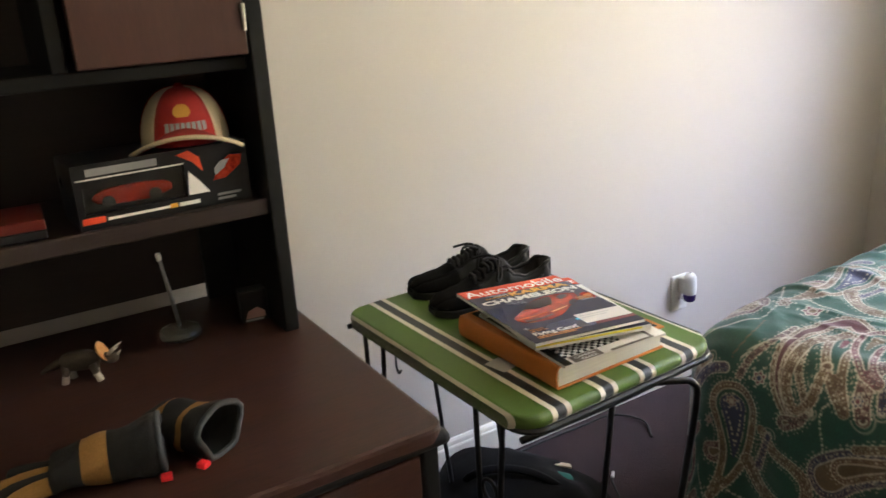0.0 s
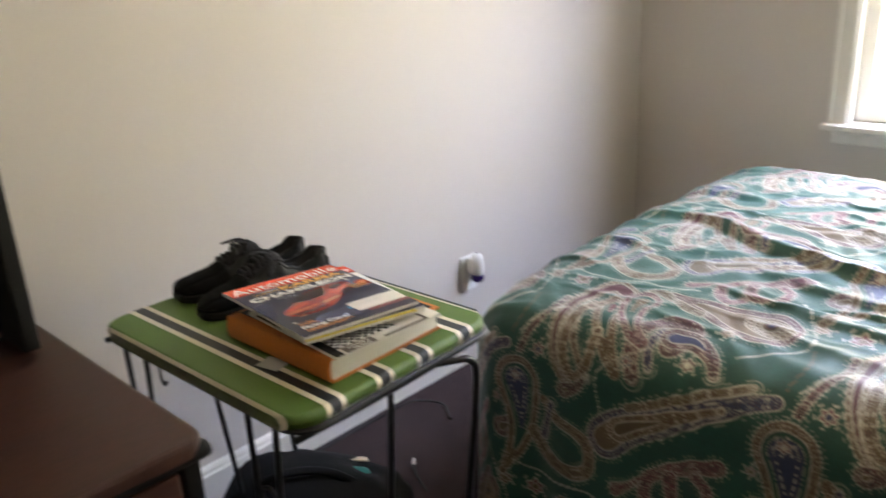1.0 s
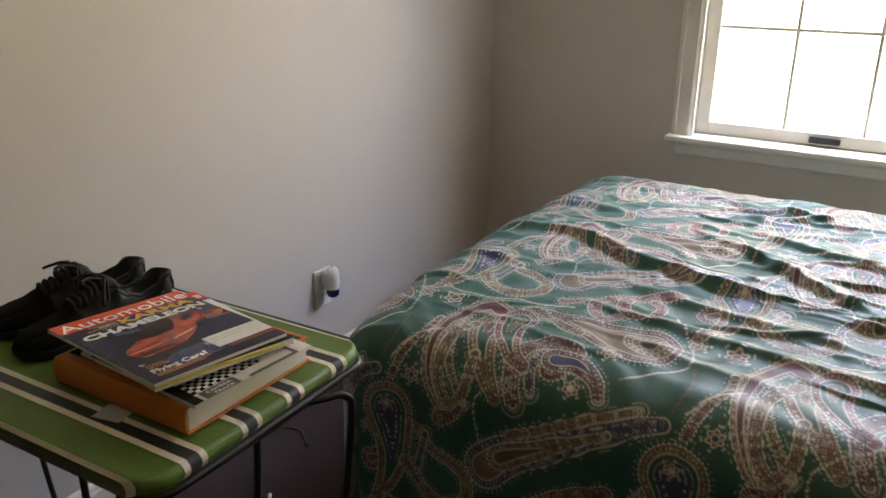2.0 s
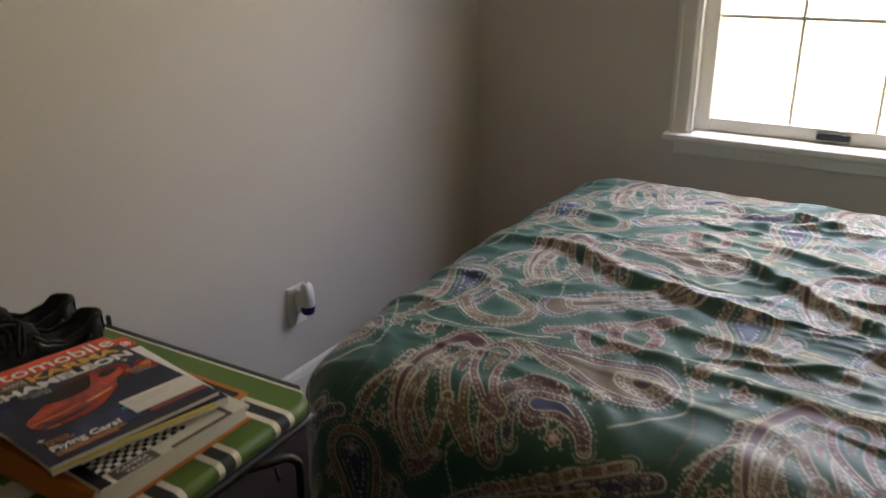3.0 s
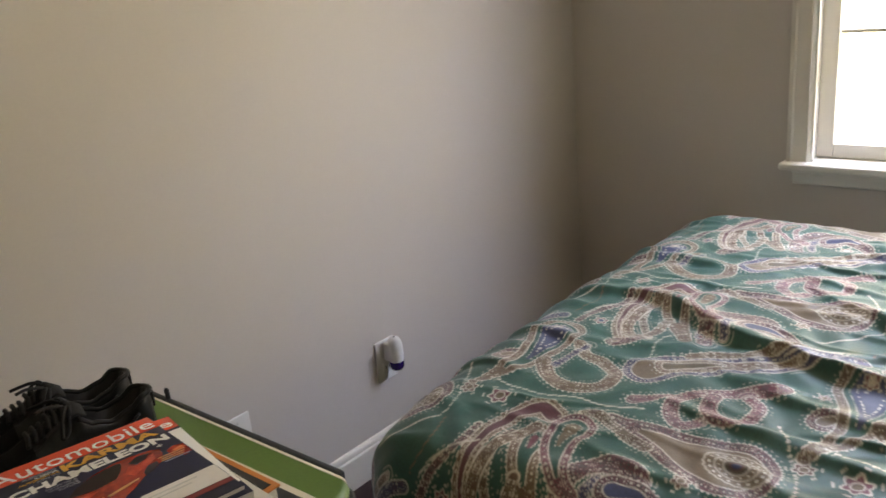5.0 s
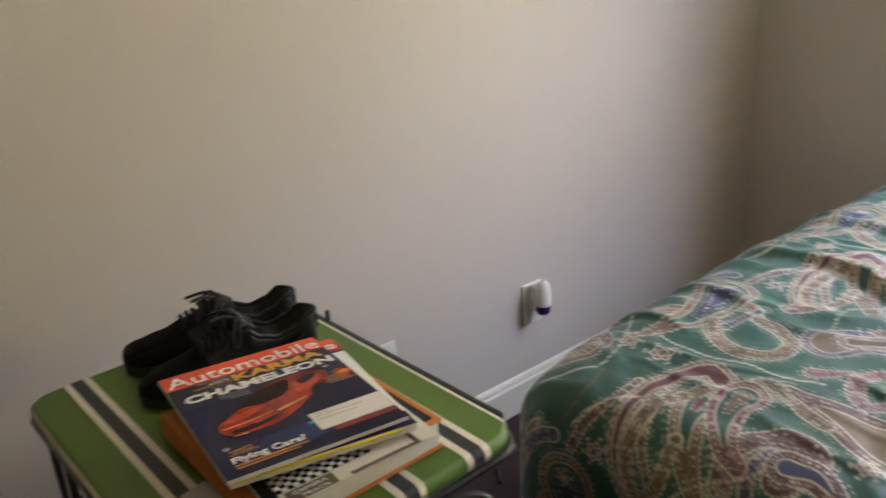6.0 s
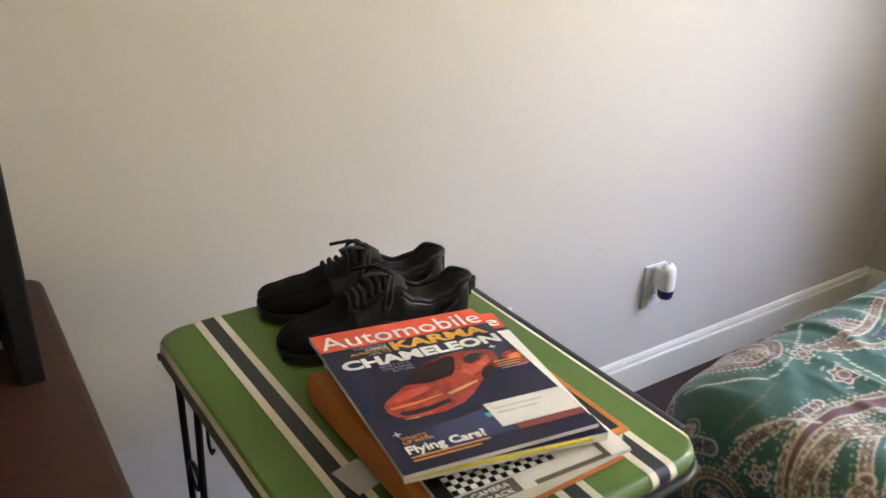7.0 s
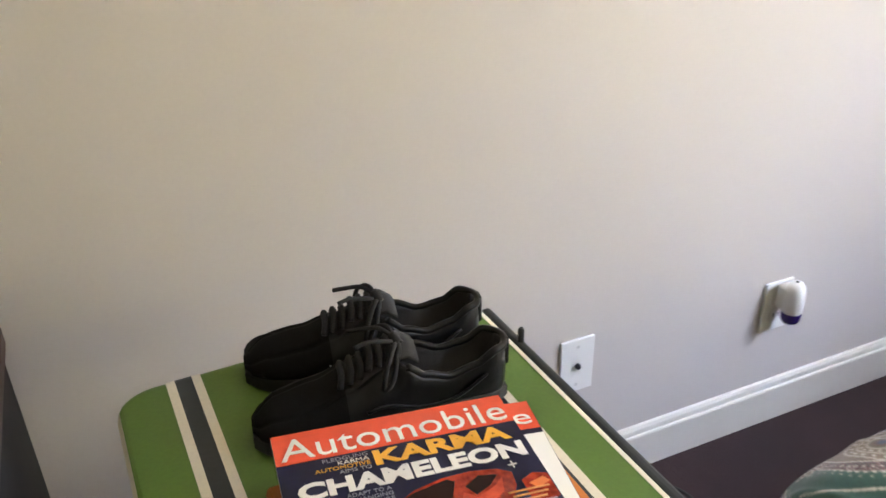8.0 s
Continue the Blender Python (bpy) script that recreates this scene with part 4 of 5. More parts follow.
def shoe(m, side, label):
    """A low sports shoe; its heel at x=0, its toe along x."""
    sh = thing("shoe", m, label, "shoe", group="pair of shoes on the table")
    L = 0.260

    def halfw(s):
        return 0.465 * (0.062 + 0.036 * math.sin(min(1, max(0, (s - 0.12) / 0.72)) * math.pi * 0.62) ** 1.4) * (1 - max(0, (s - 0.80) / 0.20) ** 2.6 * 0.62) * (1 - max(0, (0.10 - s) / 0.10) ** 2 * 0.45)

    def topz(s):
        keys = ((0.0, 0.061), (0.05, 0.064), (0.14, 0.051), (0.24, 0.045), (0.34, 0.054), (0.42, 0.070), (0.50, 0.066), (0.62, 0.051), (0.76, 0.039), (0.90, 0.033), (1.0, 0.020))
        for (a, za), (b, zb) in zip(keys, keys[1:]):
            if s <= b:
                t = (s - a) / (b - a)
                t = t * t * (3 - 2 * t)
                return za + (zb - za) * t
        return keys[-1][1]

    def bendy(s):
        return side * 0.012 * math.sin(max(0, s - 0.25) / 0.75 * math.pi * 0.5) ** 2

    rings, rim_l, rim_r = [], [], []
    N = 34
    for i in range(N + 1):
        s = i / N
        x = L * s
        w, h, c = halfw(s), topz(s), bendy(s)
        opening = 0.035 < s < 0.43
        wr = w * (0.90 if opening else 0.58 + 0.1 * (s > 0.6))
        shrink = 0.6 if i in (0, N) else 1.0
        ring = []
        z0 = 0.012
        outer = [(w * 0.90, z0), (w, z0 + 0.008), (w * 1.0, z0 + (h - z0) * 0.40), (w * 0.94, z0 + (h - z0) * 0.68), (wr * 1.05, z0 + (h - z0) * 0.92), (wr * 0.90, h)]
        inner = [(wr * 0.74, h - 0.002), (wr * 0.70, 0.045 if opening else h + 0.001), (wr * 0.55, 0.026 if opening else h + 0.0025), (0.0, 0.022 if opening else h + 0.0035)]
        prof = [(-a * shrink, b) for a, b in outer + inner] + [(a * shrink, b) for a, b in (outer + inner)[::-1][1:]]
        rings.append([Vector((x, c + a, b)) for a, b in prof])
        if opening:
            rim_l.append((x, c - wr * 0.86, h))
            rim_r.append((x, c + wr * 0.86, h))
    bm = loft(rings)
    bmesh.ops.recalc_face_normals(bm, faces=bm.faces)
    up = part("upper", bm, M_LEATHER, sh, "black leather upper", smooth=True)
    up.data.materials.append(M_SUEDE)
    up.data.materials.append(M_LINING)
    for p in up.data.polygons:
        if p.center.x > 0.66 * L:
            p.material_index = 1
        elif p.center.x < 0.43 * L and abs(p.center.y - bendy(p.center.x / L)) < halfw(p.center.x / L) * 0.66 and p.center.z > 0.015:
            p.material_index = 2
    collar = rim_r[::-1] + [(0.004, 0.013, 0.0630), (0.0, 0.0, 0.0640), (0.004, -0.013, 0.0630)] + rim_l
    part("collar", tube(smooth_path(collar, 3), 0.0042, 8), M_LEATHER, sh, "padded leather collar", smooth=True)
    outl = [(L * k / 24, bendy(k / 24) - halfw(k / 24) * 1.03) for k in range(25)]
    outl = outl + [(x, 2 * bendy(x / L) - y) for x, y in outl[::-1]]
    part("sole", plate(outl, 0.0, 0.016, 0.003), M_RUBBER, sh, "black rubber sole")
    # heel counter, side band and logo
    for sd in (-1, 1):
        pts = [(L * s, bendy(s) + sd * (halfw(s) * 0.985 + 0.0008), 0.018 + (topz(s) - 0.03) * k) for s, k in ((0.10, 0.95), (0.22, 0.35), (0.36, 0.20), (0.50, 0.55), (0.58, 0.75))]
        part("side_band", tube(smooth_path(pts, 5), 0.0035, 6, flat=0.5), M_LEATHER, sh, smooth=True)
        pts = [(L * s, bendy(s) + sd * (halfw(s) * 0.985 + 0.001), 0.020 + k) for s, k in ((0.60, 0.004), (0.62, 0.008), (0.645, 0.007), (0.66, 0.011))]
        part("logo", tube(smooth_path(pts, 4), 0.0016, 6, flat=0.5), M_SILVER, sh, "small silver logo")
    part("heel_tab", box(-0.0045, 0.004, -0.008, 0.008, 0.034, 0.067, 0.0025), M_LEATHER, sh, "black leather heel tab")
    tg = loft([[Vector((L * s, bendy(s) + a * 0.021, topz(s) + 0.004 + dz - 0.006 * a * a + th)) for a, th in ((-1, 0), (0, 0), (1, 0), (1, 0.005), (0, 0.006), (-1, 0.005))] for s, dz in ((0.36, 0.010), (0.40, 0.007), (0.48, 0.002), (0.56, -0.002), (0.64, -0.003))])
    bmesh.ops.recalc_face_normals(tg, faces=tg.faces)
    part("tongue", tg, M_LINING, sh, "padded dark tongue", smooth=True)
    lz = []
    for k in range(7):
        s = 0.43 + 0.037 * k
        z = topz(s) + 0.008 + 0.002 * (k % 2)
        pts = [(L * (s - 0.012), bendy(s) - 0.020, z - 0.005), (L * s, bendy(s) - 0.010, z + 0.004), (L * s, bendy(s) + 0.010, z + 0.004), (L * (s + 0.012), bendy(s) + 0.020, z - 0.005)]
        part("lace", tube(smooth_path(pts, 4), 0.0040, 6, flat=0.8), M_LACE, sh, smooth=True)
    z = topz(0.43) + 0.010
    x = L * 0.43
    for sd in (-1, 1):
        loop = [(x, sd * 0.003, z), (x + 0.006, sd * 0.020, z + 0.006), (x + 0.016, sd * 0.036, z - 0.006), (x + 0.020, sd * 0.040, z - 0.026), (x + 0.010, sd * 0.036, z - 0.020), (x + 0.002, sd * 0.018, z - 0.002), (x, sd * 0.003, z)]
        part("lace_loop", tube(smooth_path(loop, 5), 0.0027, 6), M_LACE, sh, smooth=True)
        end = [(x, sd * 0.003, z + 0.001), (x + 0.014, sd * 0.012, z + 0.010), (x + 0.030, sd * 0.018, z + 0.012 + 0.004 * sd), (x + 0.044, sd * 0.024, z + 0.010 + 0.006 * sd)]
        part("lace_end", tube(smooth_path(end, 5), 0.0024, 6), M_LACE, sh, smooth=True)
    part("lace_knot", tube(smooth_path([(x - 0.002, -0.008, z), (x + 0.002, 0, z + 0.005), (x - 0.002, 0.008, z)], 4), 0.0058, 8), M_LACE, sh, smooth=True)
    return sh


far_shoe = shoe(pose(0.696, 1.300, TOPZ, 0, 0, 170), -1, "black leather sports shoe nearer the wall")
back = far_shoe.matrix_world.inverted()
loop = [back @ Vector(p) for p in ((0.452, 1.348, 0.655), (0.449, 1.370, 0.660), (0.462, 1.379, 0.666), (0.484, 1.372, 0.670), (0.510, 1.352, 0.668))]
part("pull_loop", tube(smooth_path(loop, 6), 0.0055, 8, flat=0.5), M_LACE, far_shoe, "black cloth loop behind the toe", smooth=True)
shoe(pose(0.685, 1.217, TOPZ, 0, 0, 170), 1, "black leather sports shoe beside the magazine")

# ---------------------------------------------------------------- wall plates
M_SCREW = mat("painted screw", (0.6, 0.59, 0.56), 0.35)


def wall_plate(name, x, z, label, category):
    pl = thing(name, pose(x, WY, z), label, category)
    bm = box(-0.035, 0.035, -0.0055, 0.0, -0.057, 0.057, 0.002, 2)
    part("plate", bm, M_PLASTIC, pl)
    return pl


cab = wall_plate("cable_plate", 1.043, 0.301, "white cable wall plate with a centre jack", "wall plate")
for z in (-0.041, 0.041):
    part("screw", moved(lathe([(0.0035, 0), (0.0032, 0.0012)], 12), pose(0, -0.0052, z, 90)), M_SCREW, cab)
part("jack", moved(lathe([(0.0055, 0.0), (0.0055, 0.004), (0.0045, 0.007), (0.0030, 0.007)], 12), pose(0, -0.0052, 0, 90)), M_DARK, cab, "dark metal jack")

outlet = wall_plate("wall_outlet", 1.512, 0.297, "white duplex wall outlet with a plug-in freshener", "outlet")
for z in (-0.021, 0.021):
    part("socket", moved(plate(rounded(-0.0165, 0.0165, -0.0135, 0.0135, 0.008), 0.0, 0.002, 0.0006), pose(0, -0.0052, z, 90)), M_PLASTIC, outlet)
    for sx in (-0.006, 0.006):
        part("slot", box(sx - 0.001, sx + 0.001, -0.0079, -0.0070, z - 0.003, z + 0.006), M_DARK, outlet)
part("screw", moved(lathe([(0.003, 0), (0.0028, 0.001)], 12), pose(0, -0.0052, 0, 90)), M_SCREW, outlet)

fresh = thing("air_freshener", pose(1.514, WY - 0.0075, 0.306) @ Matrix.Scale(0.92, 4), "white plug-in air freshener with purple oil", "air freshener")
prof = [(0.010, -0.020), (0.0185, -0.017), (0.0215, -0.004), (0.0222, 0.016), (0.0215, 0.036), (0.0185, 0.052), (0.012, 0.061), (0.005, 0.063)]
bm = moved(lathe(prof, 24), pose(0.004, -0.033, 0.004))
part("housing", bm, M_PLASTIC, fresh, smooth=True)
part("back", box(-0.016, 0.018, -0.030, 0.0, -0.006, 0.050, 0.006, 3), M_PLASTIC, fresh)
part("oil_bottle", moved(lathe([(0.008, -0.036), (0.0165, -0.035), (0.0205, -0.028), (0.0212, -0.012), (0.0190, -0.006)], 24), pose(0.004, -0.033, 0.004)), M_PURPLE, fresh, "purple oil bottle", smooth=True)
part("vent", moved(lathe([(0.004, 0), (0.0036, 0.001)], 12), pose(0.004, -0.033, 0.0668)), M_DARK, fresh)

# ---------------------------------------------------------------- floor things
M_NYLON = mat("black nylon", (0.006, 0.006, 0.007), 0.75, spec=0.15, vary=0.35, scale=12, fine=400, bump=0.4, dist=0.002)
bag = thing("backpack", pose(0.600, 1.235, 0.0, 0, 0, 28), "slumped black nylon backpack on the carpet under the table", "backpack")


def lump(cx, cy, cz, rx, ry, rz, seed, amp=0.12, sub=4):
    bm = bmesh.new()
    bmesh.ops.create_icosphere(bm, subdivisions=sub, radius=1.0)
    for v in bm.verts:
        p = v.co.copy()
        q = Vector([math.copysign(abs(c) ** 0.8, c) for c in p])
        n = noise.noise(p * 1.7 + Vector((seed, 0, 0))) * amp + noise.noise(p * 5 + Vector((0, seed, 0))) * amp * 0.35
        q *= 1 + n
        v.co = Vector((cx + q.x * rx, cy + q.y * ry, max(0.003, cz + q.z * rz)))
    return bm


part("body", lump(0, 0, 0.095, 0.180, 0.215, 0.115, 3, 0.16), M_NYLON, bag, smooth=True)
pocket = part("pocket", lump(0.055, -0.11, 0.085, 0.085, 0.085, 0.075, 9, 0.15, 3), M_NYLON, bag, smooth=True)
part("patch", lump(0.060, -0.075, 0.176, 0.042, 0.034, 0.022, 5, 0.1, 3), mat("teal cloth", (0.01, 0.14, 0.12), 0.7, fine=300, bump=0.3), bag, "teal cloth patch", smooth=True)
part("tag", moved(box(-0.016, 0.016, -0.036, 0.036, 0, 0.004, 0.0015), pose(0.125, -0.045, 0.182, 12, 20, 30)), mat("cream leather tag", (0.55, 0.46, 0.33), 0.6), bag, "cream leather tag")
part("strap", tube(smooth_path([(-0.06, 0.16, 0.12), (-0.03, 0.08, 0.218), (0.02, -0.02, 0.222), (0.02, -0.12, 0.190), (0.06, -0.22, 0.06), (0.16, -0.22, 0.012)], 8), 0.010, 8, flat=0.4), M_NYLON, bag, smooth=True)
part("strap", tube(smooth_path([(0.06, 0.17, 0.10), (0.10, 0.08, 0.190), (0.14, -0.02, 0.150), (0.20, -0.08, 0.04), (0.24, -0.12, 0.012)], 8), 0.010, 8, flat=0.4), M_NYLON, bag, smooth=True)
part("zip_pull", tube(smooth_path([(0.02, -0.10, 0.172), (0.03, -0.115, 0.172), (0.035, -0.13, 0.165)], 5), 0.003, 6), M_SILVER, bag)

cord = thing("power_cord", pose(0, 0, 0), "thin black cord lying along the baseboard", "cable")
part("cord", tube(smooth_path([(0.62, 1.50, 0.004), (0.80, 1.555, 0.004), (0.95, 1.565, 0.004), (1.08, 1.560, 0.005), (1.18, 1.535, 0.018), (1.24, 1.47, 0.008), (1.20, 1.40, 0.004)], 10), 0.0032, 8), M_RUBBER, cord, smooth=True)
bit = thing("cord_tip", pose(0.985, 1.325, 0, 0, 0, 35), "short black cord with a clear plastic tip on the carpet", "cable")
part("cord", tube(smooth_path([(-0.11, -0.05, 0.004), (-0.06, -0.02, 0.004), (-0.02, 0.0, 0.006), (-0.008, 0.002, 0.007)], 6), 0.0026, 8), M_RUBBER, bit, smooth=True)
part("tip", tube([(-0.008, 0.002, 0.007), (0.012, 0.004, 0.010)], 0.0045, 8), M_PLASTIC, bit)

# ---------------------------------------------------------------- things on the desk and hutch
SH = DZ + 0.2432        # hutch shelf
toy = thing("toy_car_box", pose(-0.012, 1.292, SH, 0, 0, 2.5), "black display box with a red toy car behind a window", "toy box")
M_CARTON = mat("black printed carton", (0.014, 0.014, 0.017), 0.3, vary=0.3, scale=14, fine=90, bump=0.03)
bw, bd, bh = 0.135, 0.115, 0.098
bm = box(-bw, bw, 0.012, bd, 0.0, bh, 0.001)
part("carton", bm, M_CARTON, toy)
bm = box(-bw, bw, 0.0, 0.012, 0.0, 0.022)
box(-bw, bw, 0.0, 0.012, 0.074, bh, bm=bm)
box(-bw, -bw + 0.010, 0.0, 0.012, 0.022, 0.074, bm=bm)
box(0.030, bw, 0.0, 0.012, 0.022, 0.074, bm=bm)
part("front_panel", bm, M_CARTON, toy)
bm = lump(-0.050, 0.0085, 0.044, 0.060, 0.0032, 0.014, 2, 0.06, 3)
part("toy_car", bm, M_CARRED, toy, "glossy red toy car", smooth=True)
for c in (-0.088, -0.018):
    part("wheel", moved(lathe([(0.010, 0), (0.010, 0.002), (0.006, 0.003)], 16), pose(c, 0.0052, 0.036, 90)), M_RUBBER, toy)
win = part("window_film", box(-bw + 0.010, 0.030, 0.0006, 0.0011, 0.022, 0.074), M_GLASS, toy)
win.visible_shadow = False
M_GREYPRINT = paint("grey print", (0.33, 0.33, 0.35), 0.3)
part("text_bar", box(-bw + 0.020, -0.010, -0.0006, 0.0, 0.080, 0.091), M_GREYPRINT, toy)
part("text_bar", box(-bw + 0.004, 0.030, -0.0006, 0.0, 0.0745, 0.0765), M_INKWHITE, toy)
part("red_bar", box(-bw + 0.004, -0.098, -0.0006, 0.0, 0.008, 0.018), M_RED, toy)
part("text_bar", box(-0.094, 0.010, -0.0006, 0.0, 0.010, 0.014), M_INKWHITE, toy)
part("yellow_bar", box(0.000, 0.012, -0.0008, 0.0, 0.009, 0.016), M_INKYELLOW, toy)
part("text_bar", box(0.015, 0.048, -0.0006, 0.0, 0.009, 0.015), M_INKWHITE, toy)
bm = moved(plate([(0.032, 0.024), (0.066, 0.024), (0.052, 0.044), (0.036, 0.062)], 0, 0.0006), pose(0, 0, 0, 90))
part("white_flash", bm, M_INKWHITE, toy)
bm = moved(plate([(0.020, 0.090), (0.044, 0.076), (0.060, 0.058), (0.056, 0.082), (0.040, 0.095)], 0, 0.0007), pose(0, 0, 0, 90))
part("red_flash", bm, M_RED, toy)
bm = moved(plate([(0.074, 0.040), (0.096, 0.042), (0.122, 0.060), (0.126, 0.076), (0.104, 0.078), (0.082, 0.060)], 0, 0.0006), pose(0, 0, 0, 90))
part("printed_car", bm, M_CARRED, toy)
bm = moved(plate([(0.078, 0.048), (0.094, 0.058), (0.104, 0.072), (0.088, 0.070), (0.078, 0.060)], 0, 0.0009), pose(0, 0, 0, 90))
part("printed_car", bm, M_GREYPRINT, toy)
part("text_bar", box(0.078, 0.118, -0.0006, 0.0, 0.014, 0.018), M_GREYPRINT, toy)
part("text_bar", box(0.078, 0.108, -0.0006, 0.0, 0.007, 0.011), M_GREYPRINT, toy)

M_CAPRED = mat("red cap cotton", (0.36, 0.018, 0.014), 0.8, vary=0.12, scale=10, fine=500, bump=0.3, dist=0.001)
M_CAPCREAM = mat("cream cap cotton", (0.52, 0.44, 0.30), 0.8, vary=0.1, scale=10, fine=500, bump=0.3, dist=0.001)
cap = thing("baseball_cap", pose(0.046, 1.362, SH + bh + 0.0005, 0, 0, -15) @ Matrix.Diagonal((0.90, 0.90, 0.86, 1.0)), "red and cream baseball cap resting on the toy box", "cap")


def crown(a0, a1, lift=0.0):
    """A gore of the cap's crown between two bearings, in degrees; 0 is the front."""
    rings = []
    for k in range(9):
        a = radians(a0 + (a1 - a0) * k / 8)
        row = []
        for j in range(9):
            t = math.pi / 2 * j / 8.3
            r = 0.078 * math.cos(t) ** 0.72 + lift
            row.append(Vector((r * math.sin(a), -r * 1.12 * math.cos(a), 0.004 + (0.100 + lift) * math.sin(t) ** 1.1)))
        inner = [Vector((p.x * 0.97, p.y * 0.97, p.z * 0.975)) for p in row[::-1]]
        rings.append(row + inner)
    bm = loft(rings)
    bmesh.ops.recalc_face_normals(bm, faces=bm.faces)
    return bm


for a0, a1, m in ((-42, 42, M_CAPRED), (42, 78, M_CAPCREAM), (-78, -42, M_CAPCREAM), (78, 180, M_CAPRED), (-180, -78, M_CAPRED)):
    part("crown_panel", crown(a0, a1), m, cap, smooth=True)
rows = []
for k in range(13):
    a = radians(-50 + 100 * k / 12)
    row, arch = [], 0.034 * math.cos(radians(-90 + 180 * k / 12))
    for d in (0.0, 0.020, 0.040, 0.052):
        r = 0.078 + d * (0.55 + 0.45 * math.cos(a))
        row.append(Vector((r * math.sin(a), -r * 1.12 * math.cos(a), 0.004 + arch - 0.10 * d)))
    rows.append(row + [p + Vector((0, 0, -0.003)) for p in row[::-1]])
bm = loft(rows)
bmesh.ops.recalc_face_normals(bm, faces=bm.faces)
part("brim", bm, M_CAPRED, cap, smooth=True)
part("brim_edge", tube([r[3] + Vector((0, 0, -0.0015)) for r in rows], 0.0042, 8), M_CAPCREAM, cap, "cream brim edge", smooth=True)
part("button", lump(0, 0, 0.105, 0.007, 0.007, 0.004, 1, 0, 2), M_CAPRED, cap, smooth=True)


def on_crown(x, t):
    r = 0.078 * math.cos(t) ** 0.72 + 0.0012
    a = x / 0.082
    return Vector((r * math.sin(a), -r * 1.12 * math.cos(a), 0.004 + 0.1012 * math.sin(t) ** 1.1))


for k in range(8):
    x = -0.035 + 0.0100 * k
    bm = loft([[on_crown(x + dx, t) * sc for dx in (0.0006, 0.0076) for sc in ((1.0, 1.012) if dx < 0.005 else (1.012, 1.0))] for t in (0.30, 0.36, 0.42, 0.47)])
    bmesh.ops.recalc_face_normals(bm, faces=bm.faces)
    part("letter_bar", bm, M_GREYPRINT, cap)
bm = loft([[on_crown(x, t) * sc for x, sc in ((-w1, 1.0), (-w1, 1.012), (w1, 1.012), (w1, 1.0))] for t, w1 in ((0.58, 0.012), (0.66, 0.018), (0.76, 0.017), (0.84, 0.008))])
bmesh.ops.recalc_face_normals(bm, faces=bm.faces)
part("emblem", bm, mat("yellow embroidery", (0.55, 0.28, 0.03), 0.7), cap, "yellow embroidered emblem")

red_box = thing("red_case", pose(-0.245, 1.32, SH, 0, 0, -4), "flat dark red case lying on the hutch shelf", "case")
part("lid", box(-0.060, 0.055, -0.03, 0.08, 0.014, 0.030, 0.002), mat("dark red card", (0.14, 0.018, 0.012), 0.4), red_box)
part("tray", box(-0.060, 0.055, -0.03, 0.08, 0.0, 0.0138, 0.002), M_CARTON, red_box)
ball = thing("ornament", pose(-0.133, 1.31, DZ + 0.4732), "small silver ball ornament on the upper hutch shelf", "ornament")
part("ball", lump(0, 0, 0.012, 0.0085, 0.0085, 0.0085, 1, 0, 3), mat("polished silver", (0.6, 0.6, 0.6), 0.2, metal=1.0), ball, smooth=True)
part("foot", lathe([(0.006, 0), (0.004, 0.004)], 12), M_DARK, ball)

# pen stand
pen = thing("pen_stand", pose(-0.012, 1.372, DZ), "round cut glass pen stand with a slim pen", "pen stand")
M_CUT = bpy.data.materials.new("cut glass")
M_CUT.use_nodes = True
_b = M_CUT.node_tree.nodes["Principled BSDF"]
_b.inputs["Base Color"].default_value = (0.75, 0.76, 0.74, 1)
_b.inputs["Transmission Weight"].default_value, _b.inputs["Roughness"].default_value, _b.inputs["IOR"].default_value = 0.9, 0.08, 1.5
part("base", lathe([(0.026, 0.0), (0.034, 0.004), (0.036, 0.011), (0.033, 0.018), (0.022, 0.022), (0.010, 0.023)], 14), M_CUT, pen, "cut glass base")
part("pen", tube([(0.0, 0.0, 0.022), (-0.008, -0.006, 0.085), (-0.017, -0.012, 0.150)], [0.0032, 0.0040, 0.0026], 8), mat("brushed steel", (0.4, 0.4, 0.4), 0.3, metal=0.9), pen, "slim steel pen", smooth=True)
part("pen_cap", tube([(-0.0172, -0.0122, 0.151), (-0.019, -0.0135, 0.163)], 0.0045, 8), mat("pale cap", (0.7, 0.7, 0.66), 0.3), pen)

card = thing("small_box", pose(0.118, 1.352, DZ, 0, 0, -8), "small black box with a pale picture on the desk", "box")
part("carton", box(-0.024, 0.024, 0.0, 0.030, 0.0, 0.060, 0.002), M_CARTON, card)
bm = moved(plate([(-0.018, 0.008), (0.018, 0.008), (0.018, 0.018), (0.004, 0.028), (-0.012, 0.022)], 0, 0.0008), pose(0, 0, 0, 90))
part("picture", bm, paint("pink picture", (0.45, 0.26, 0.24), 0.4), card)
part("text_bar", box(-0.018, 0.014, -0.0008, 0.0, 0.003, 0.0065), M_GREYPRINT, card)

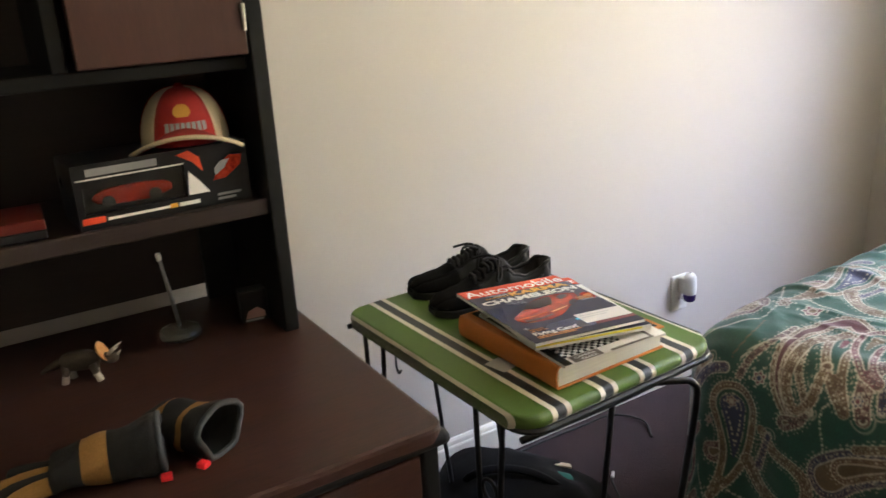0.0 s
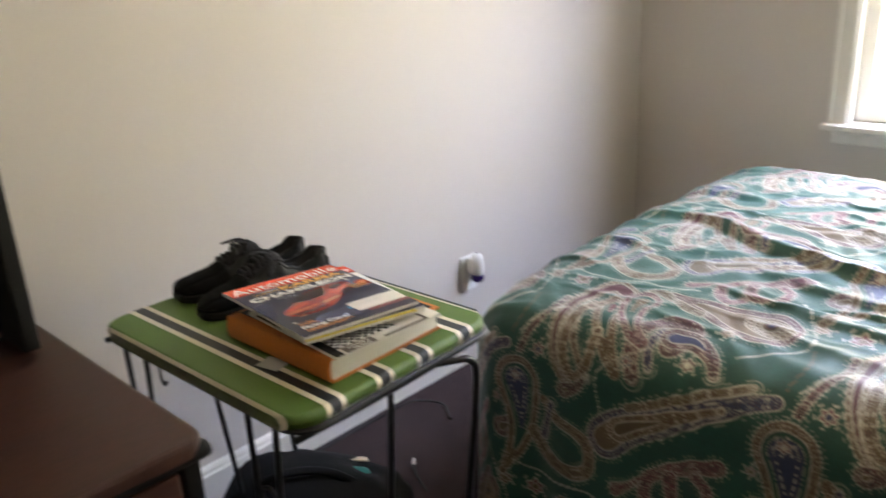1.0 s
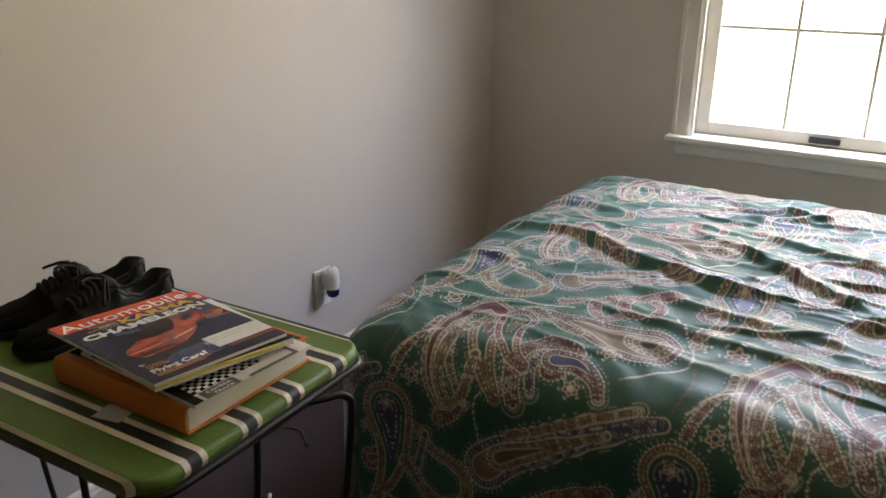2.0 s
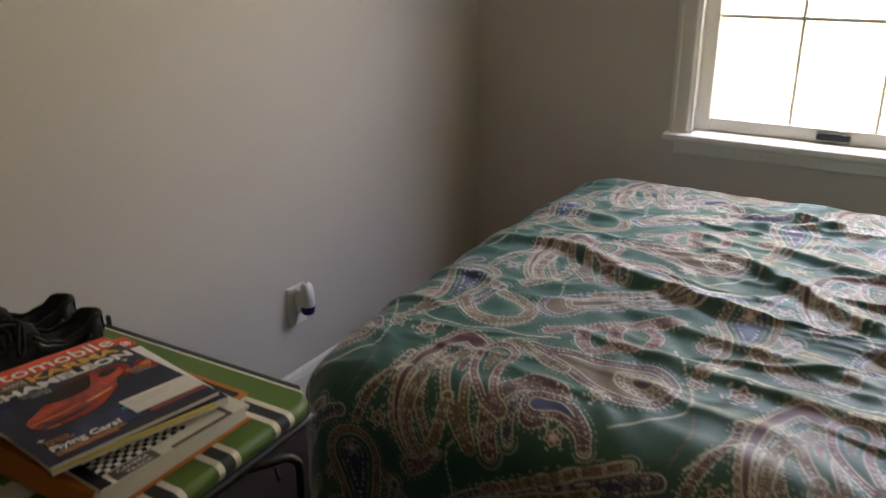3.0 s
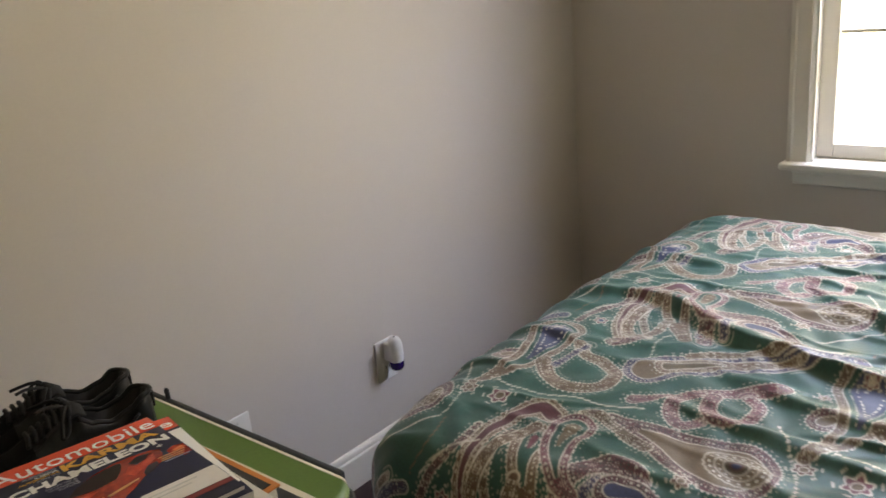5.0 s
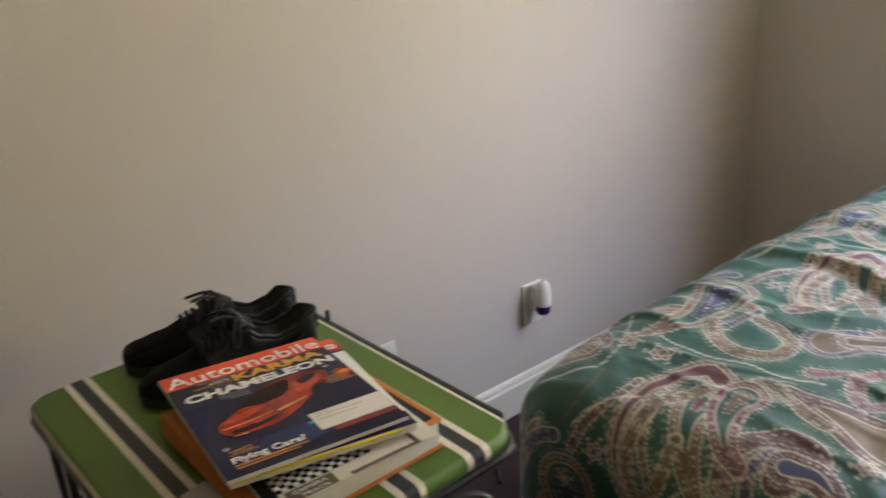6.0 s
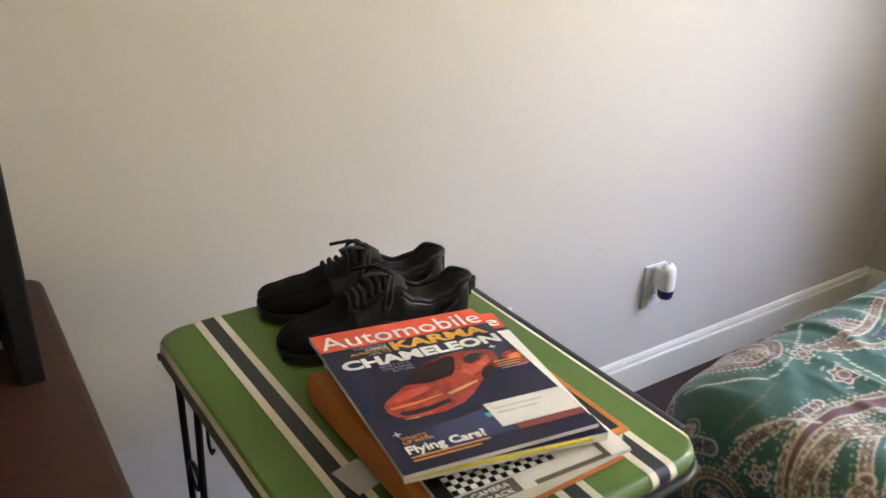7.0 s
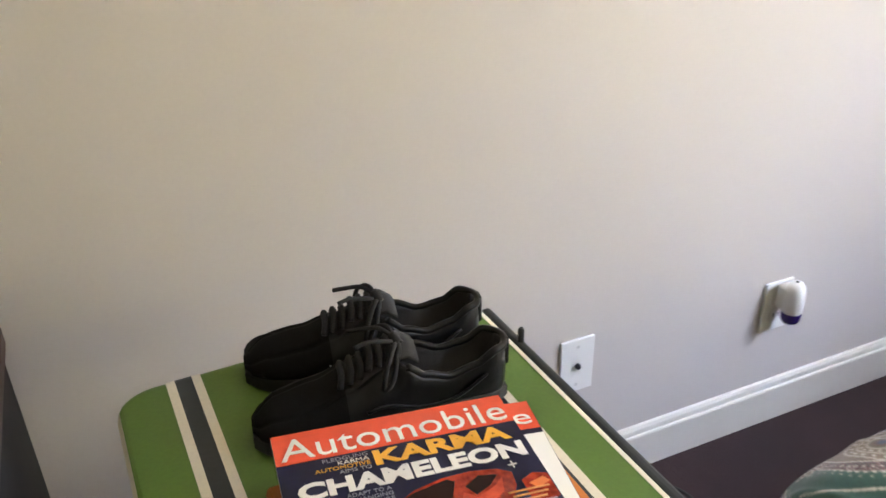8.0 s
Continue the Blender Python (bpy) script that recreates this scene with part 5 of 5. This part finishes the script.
# toy dinosaur, one mesh
M_DINO = mat("grey brown toy hide", (0.085, 0.065, 0.05), 0.55, second=(0.035, 0.028, 0.022), scale=40, fine=200, bump=0.5, dist=0.002)
M_FRILL = mat("orange cream frill", (0.62, 0.42, 0.20), 0.5, second=(0.55, 0.16, 0.03), scale=60, fine=200)
M_HORN = mat("pale horn", (0.45, 0.42, 0.38), 0.45)
bm = lump(-0.020, 0, 0.036, 0.034, 0.017, 0.017, 6, 0.08, 3)
for lx, ly, fx in ((-0.040, -0.010, -0.046), (-0.040, 0.010, -0.038), (0.002, -0.010, 0.012), (0.002, 0.010, 0.000)):
    tube([(lx, ly, 0.032), ((lx + fx) / 2, ly * 1.1, 0.015), (fx, ly * 1.1, 0.0)], [0.0085, 0.006, 0.0065], 8, bm=bm)
tube(smooth_path([(-0.048, 0, 0.036), (-0.068, 0, 0.028), (-0.086, 0.004, 0.018)], 4), [0.010 - 0.0009 * k for k in range(9)], 8, bm=bm)
n0 = len(bm.faces)
disc = lathe([(0.006, 0), (0.017, 0.003), (0.020, 0.006), (0.015, 0.005)], 18)
tmp = bpy.data.meshes.new("frill")
moved(disc, pose(0.016, 0, 0.046, 0, 62, 0)).to_mesh(tmp)
bm.from_mesh(tmp)
disc.free()
n1 = len(bm.faces)
head = lump(0.030, 0, 0.036, 0.016, 0.010, 0.010, 2, 0.05, 2)
head.to_mesh(tmp)
bm.from_mesh(tmp)
head.free()
n2 = len(bm.faces)
for hy in (-0.006, 0.006):
    tube([(0.030, hy, 0.044), (0.040, hy * 1.4, 0.052), (0.050, hy * 1.6, 0.058)], [0.003, 0.0022, 0.0006], 6, bm=bm)
tube([(0.044, 0, 0.040), (0.050, 0, 0.048)], [0.0026, 0.0006], 6, bm=bm)
for i, f in enumerate(bm.faces):
    f.material_index = 2 if i < n0 and f.calc_center_median().z < 0.017 else 0 if i < n0 or n1 <= i < n2 else (1 if i < n1 else 2)
dino = part("toy_dinosaur", bm, M_DINO, None, smooth=True)
dino.data.materials.append(M_FRILL)
dino.data.materials.append(M_HORN)
dino.matrix_world = pose(-0.168, 1.304, DZ, 0, 0, -24) @ Matrix.Scale(0.92, 4)
tagged(dino, "grey toy dinosaur with an orange frill on the desk", "toy")

# work gloves
M_GLOVEBLACK = mat("black glove cloth", (0.012, 0.012, 0.014), 0.8, vary=0.3, scale=20, fine=500, bump=0.5, dist=0.002)
M_GLOVETAN = mat("tan glove suede", (0.32, 0.17, 0.045), 0.85, vary=0.2, scale=20, fine=400, bump=0.4, dist=0.002)
M_GLOVEEDGE = mat("grey glove binding", (0.045, 0.050, 0.060), 0.8, vary=0.2, fine=600, bump=0.4)
M_REDTAG = mat("bright red tag", (0.75, 0.02, 0.03), 0.5)


def glove(m, spans, label, fingers):
    """A work glove lying on its side: an open cuff at x=0 and the hand behind it along -x."""
    g = thing("work_glove", m, label, "glove", group="pair of work gloves")
    N = 20

    def ringed(x, k=1.0):
        t = min(1, max(0, -x / 0.15))
        ry = (0.041 - 0.012 * t + 0.005 * math.sin(t * 9)) * k
        rz = (0.036 - 0.015 * t + 0.003 * math.sin(t * 13 + 1)) * k
        cz = 0.035 - 0.015 * t
        out = []
        for q in range(N):
            a = q * math.tau / N
            n = 1 + 0.09 * math.sin(3 * a + t * 8) + 0.05 * math.sin(5 * a - t * 13)
            out.append(Vector((x, ry * math.cos(a) * n, max(0.001, cz + rz * math.sin(a) * n))))
        return out
    for k, (a, b, mm) in enumerate(spans):
        xs = [a + (b - a) * i / 5 for i in range(6)]
        if k == 0:
            rings = [ringed(x, 0.86) for x in xs[::-1]] + [ringed(x) for x in xs]
            bm = loft(rings, False)
        else:
            bm = loft([ringed(x) for x in xs], k == len(spans) - 1)
        bmesh.ops.recalc_face_normals(bm, faces=bm.faces)
        part("cuff" if k == 0 else "hand_panel", bm, mm, g, smooth=True)
    rim = [(p + q) / 2 for p, q in zip(ringed(0.001), ringed(0.001, 0.88))]
    part("binding", tube(rim, 0.0042, 8, closed=True), M_GLOVEEDGE, g, "grey cuff binding", smooth=True)
    part("lining", loft([ringed(-0.028, 0.80), ringed(-0.052, 0.60), ringed(-0.056, 0.1)], False), M_GLOVEBLACK, g, smooth=True)
    part("tag", box(-0.004, 0.010, -0.046, -0.034, 0.003, 0.010, 0.001), M_REDTAG, g, "bright red tag")
    x_end = spans[-1][1]
    for k in range(fingers):
        y = -0.020 + 0.0135 * k
        pts = [(x_end + 0.012, y * 0.8, 0.018), (x_end - 0.018, y * 1.15, 0.017), (x_end - 0.038 - 0.006 * (k % 2), y * 1.5, 0.014), (x_end - 0.056 - 0.008 * (k % 3), y * 1.8, 0.012)]
        part("finger", tube(smooth_path(pts, 4), [0.0115] * 9 + [0.010, 0.009, 0.008, 0.005], 10), M_GLOVETAN if k % 2 == 0 else M_GLOVEBLACK, g, smooth=True)
    return g


glove(pose(-0.070, 0.966, DZ, 0, 0, -60), ((0.0, -0.032, M_GLOVEBLACK), (-0.032, -0.046, M_GLOVETAN), (-0.046, -0.085, M_GLOVEBLACK), (-0.085, -0.10, M_GLOVETAN), (-0.10, -0.115, M_GLOVEBLACK)), "black and tan work glove with an open cuff", 0)
glove(pose(-0.143, 0.984, DZ, 0, 0, -13), ((0.0, -0.060, M_GLOVEBLACK), (-0.060, -0.092, M_GLOVETAN), (-0.092, -0.128, M_GLOVEBLACK)), "black and tan work glove with fingers spread", 4)
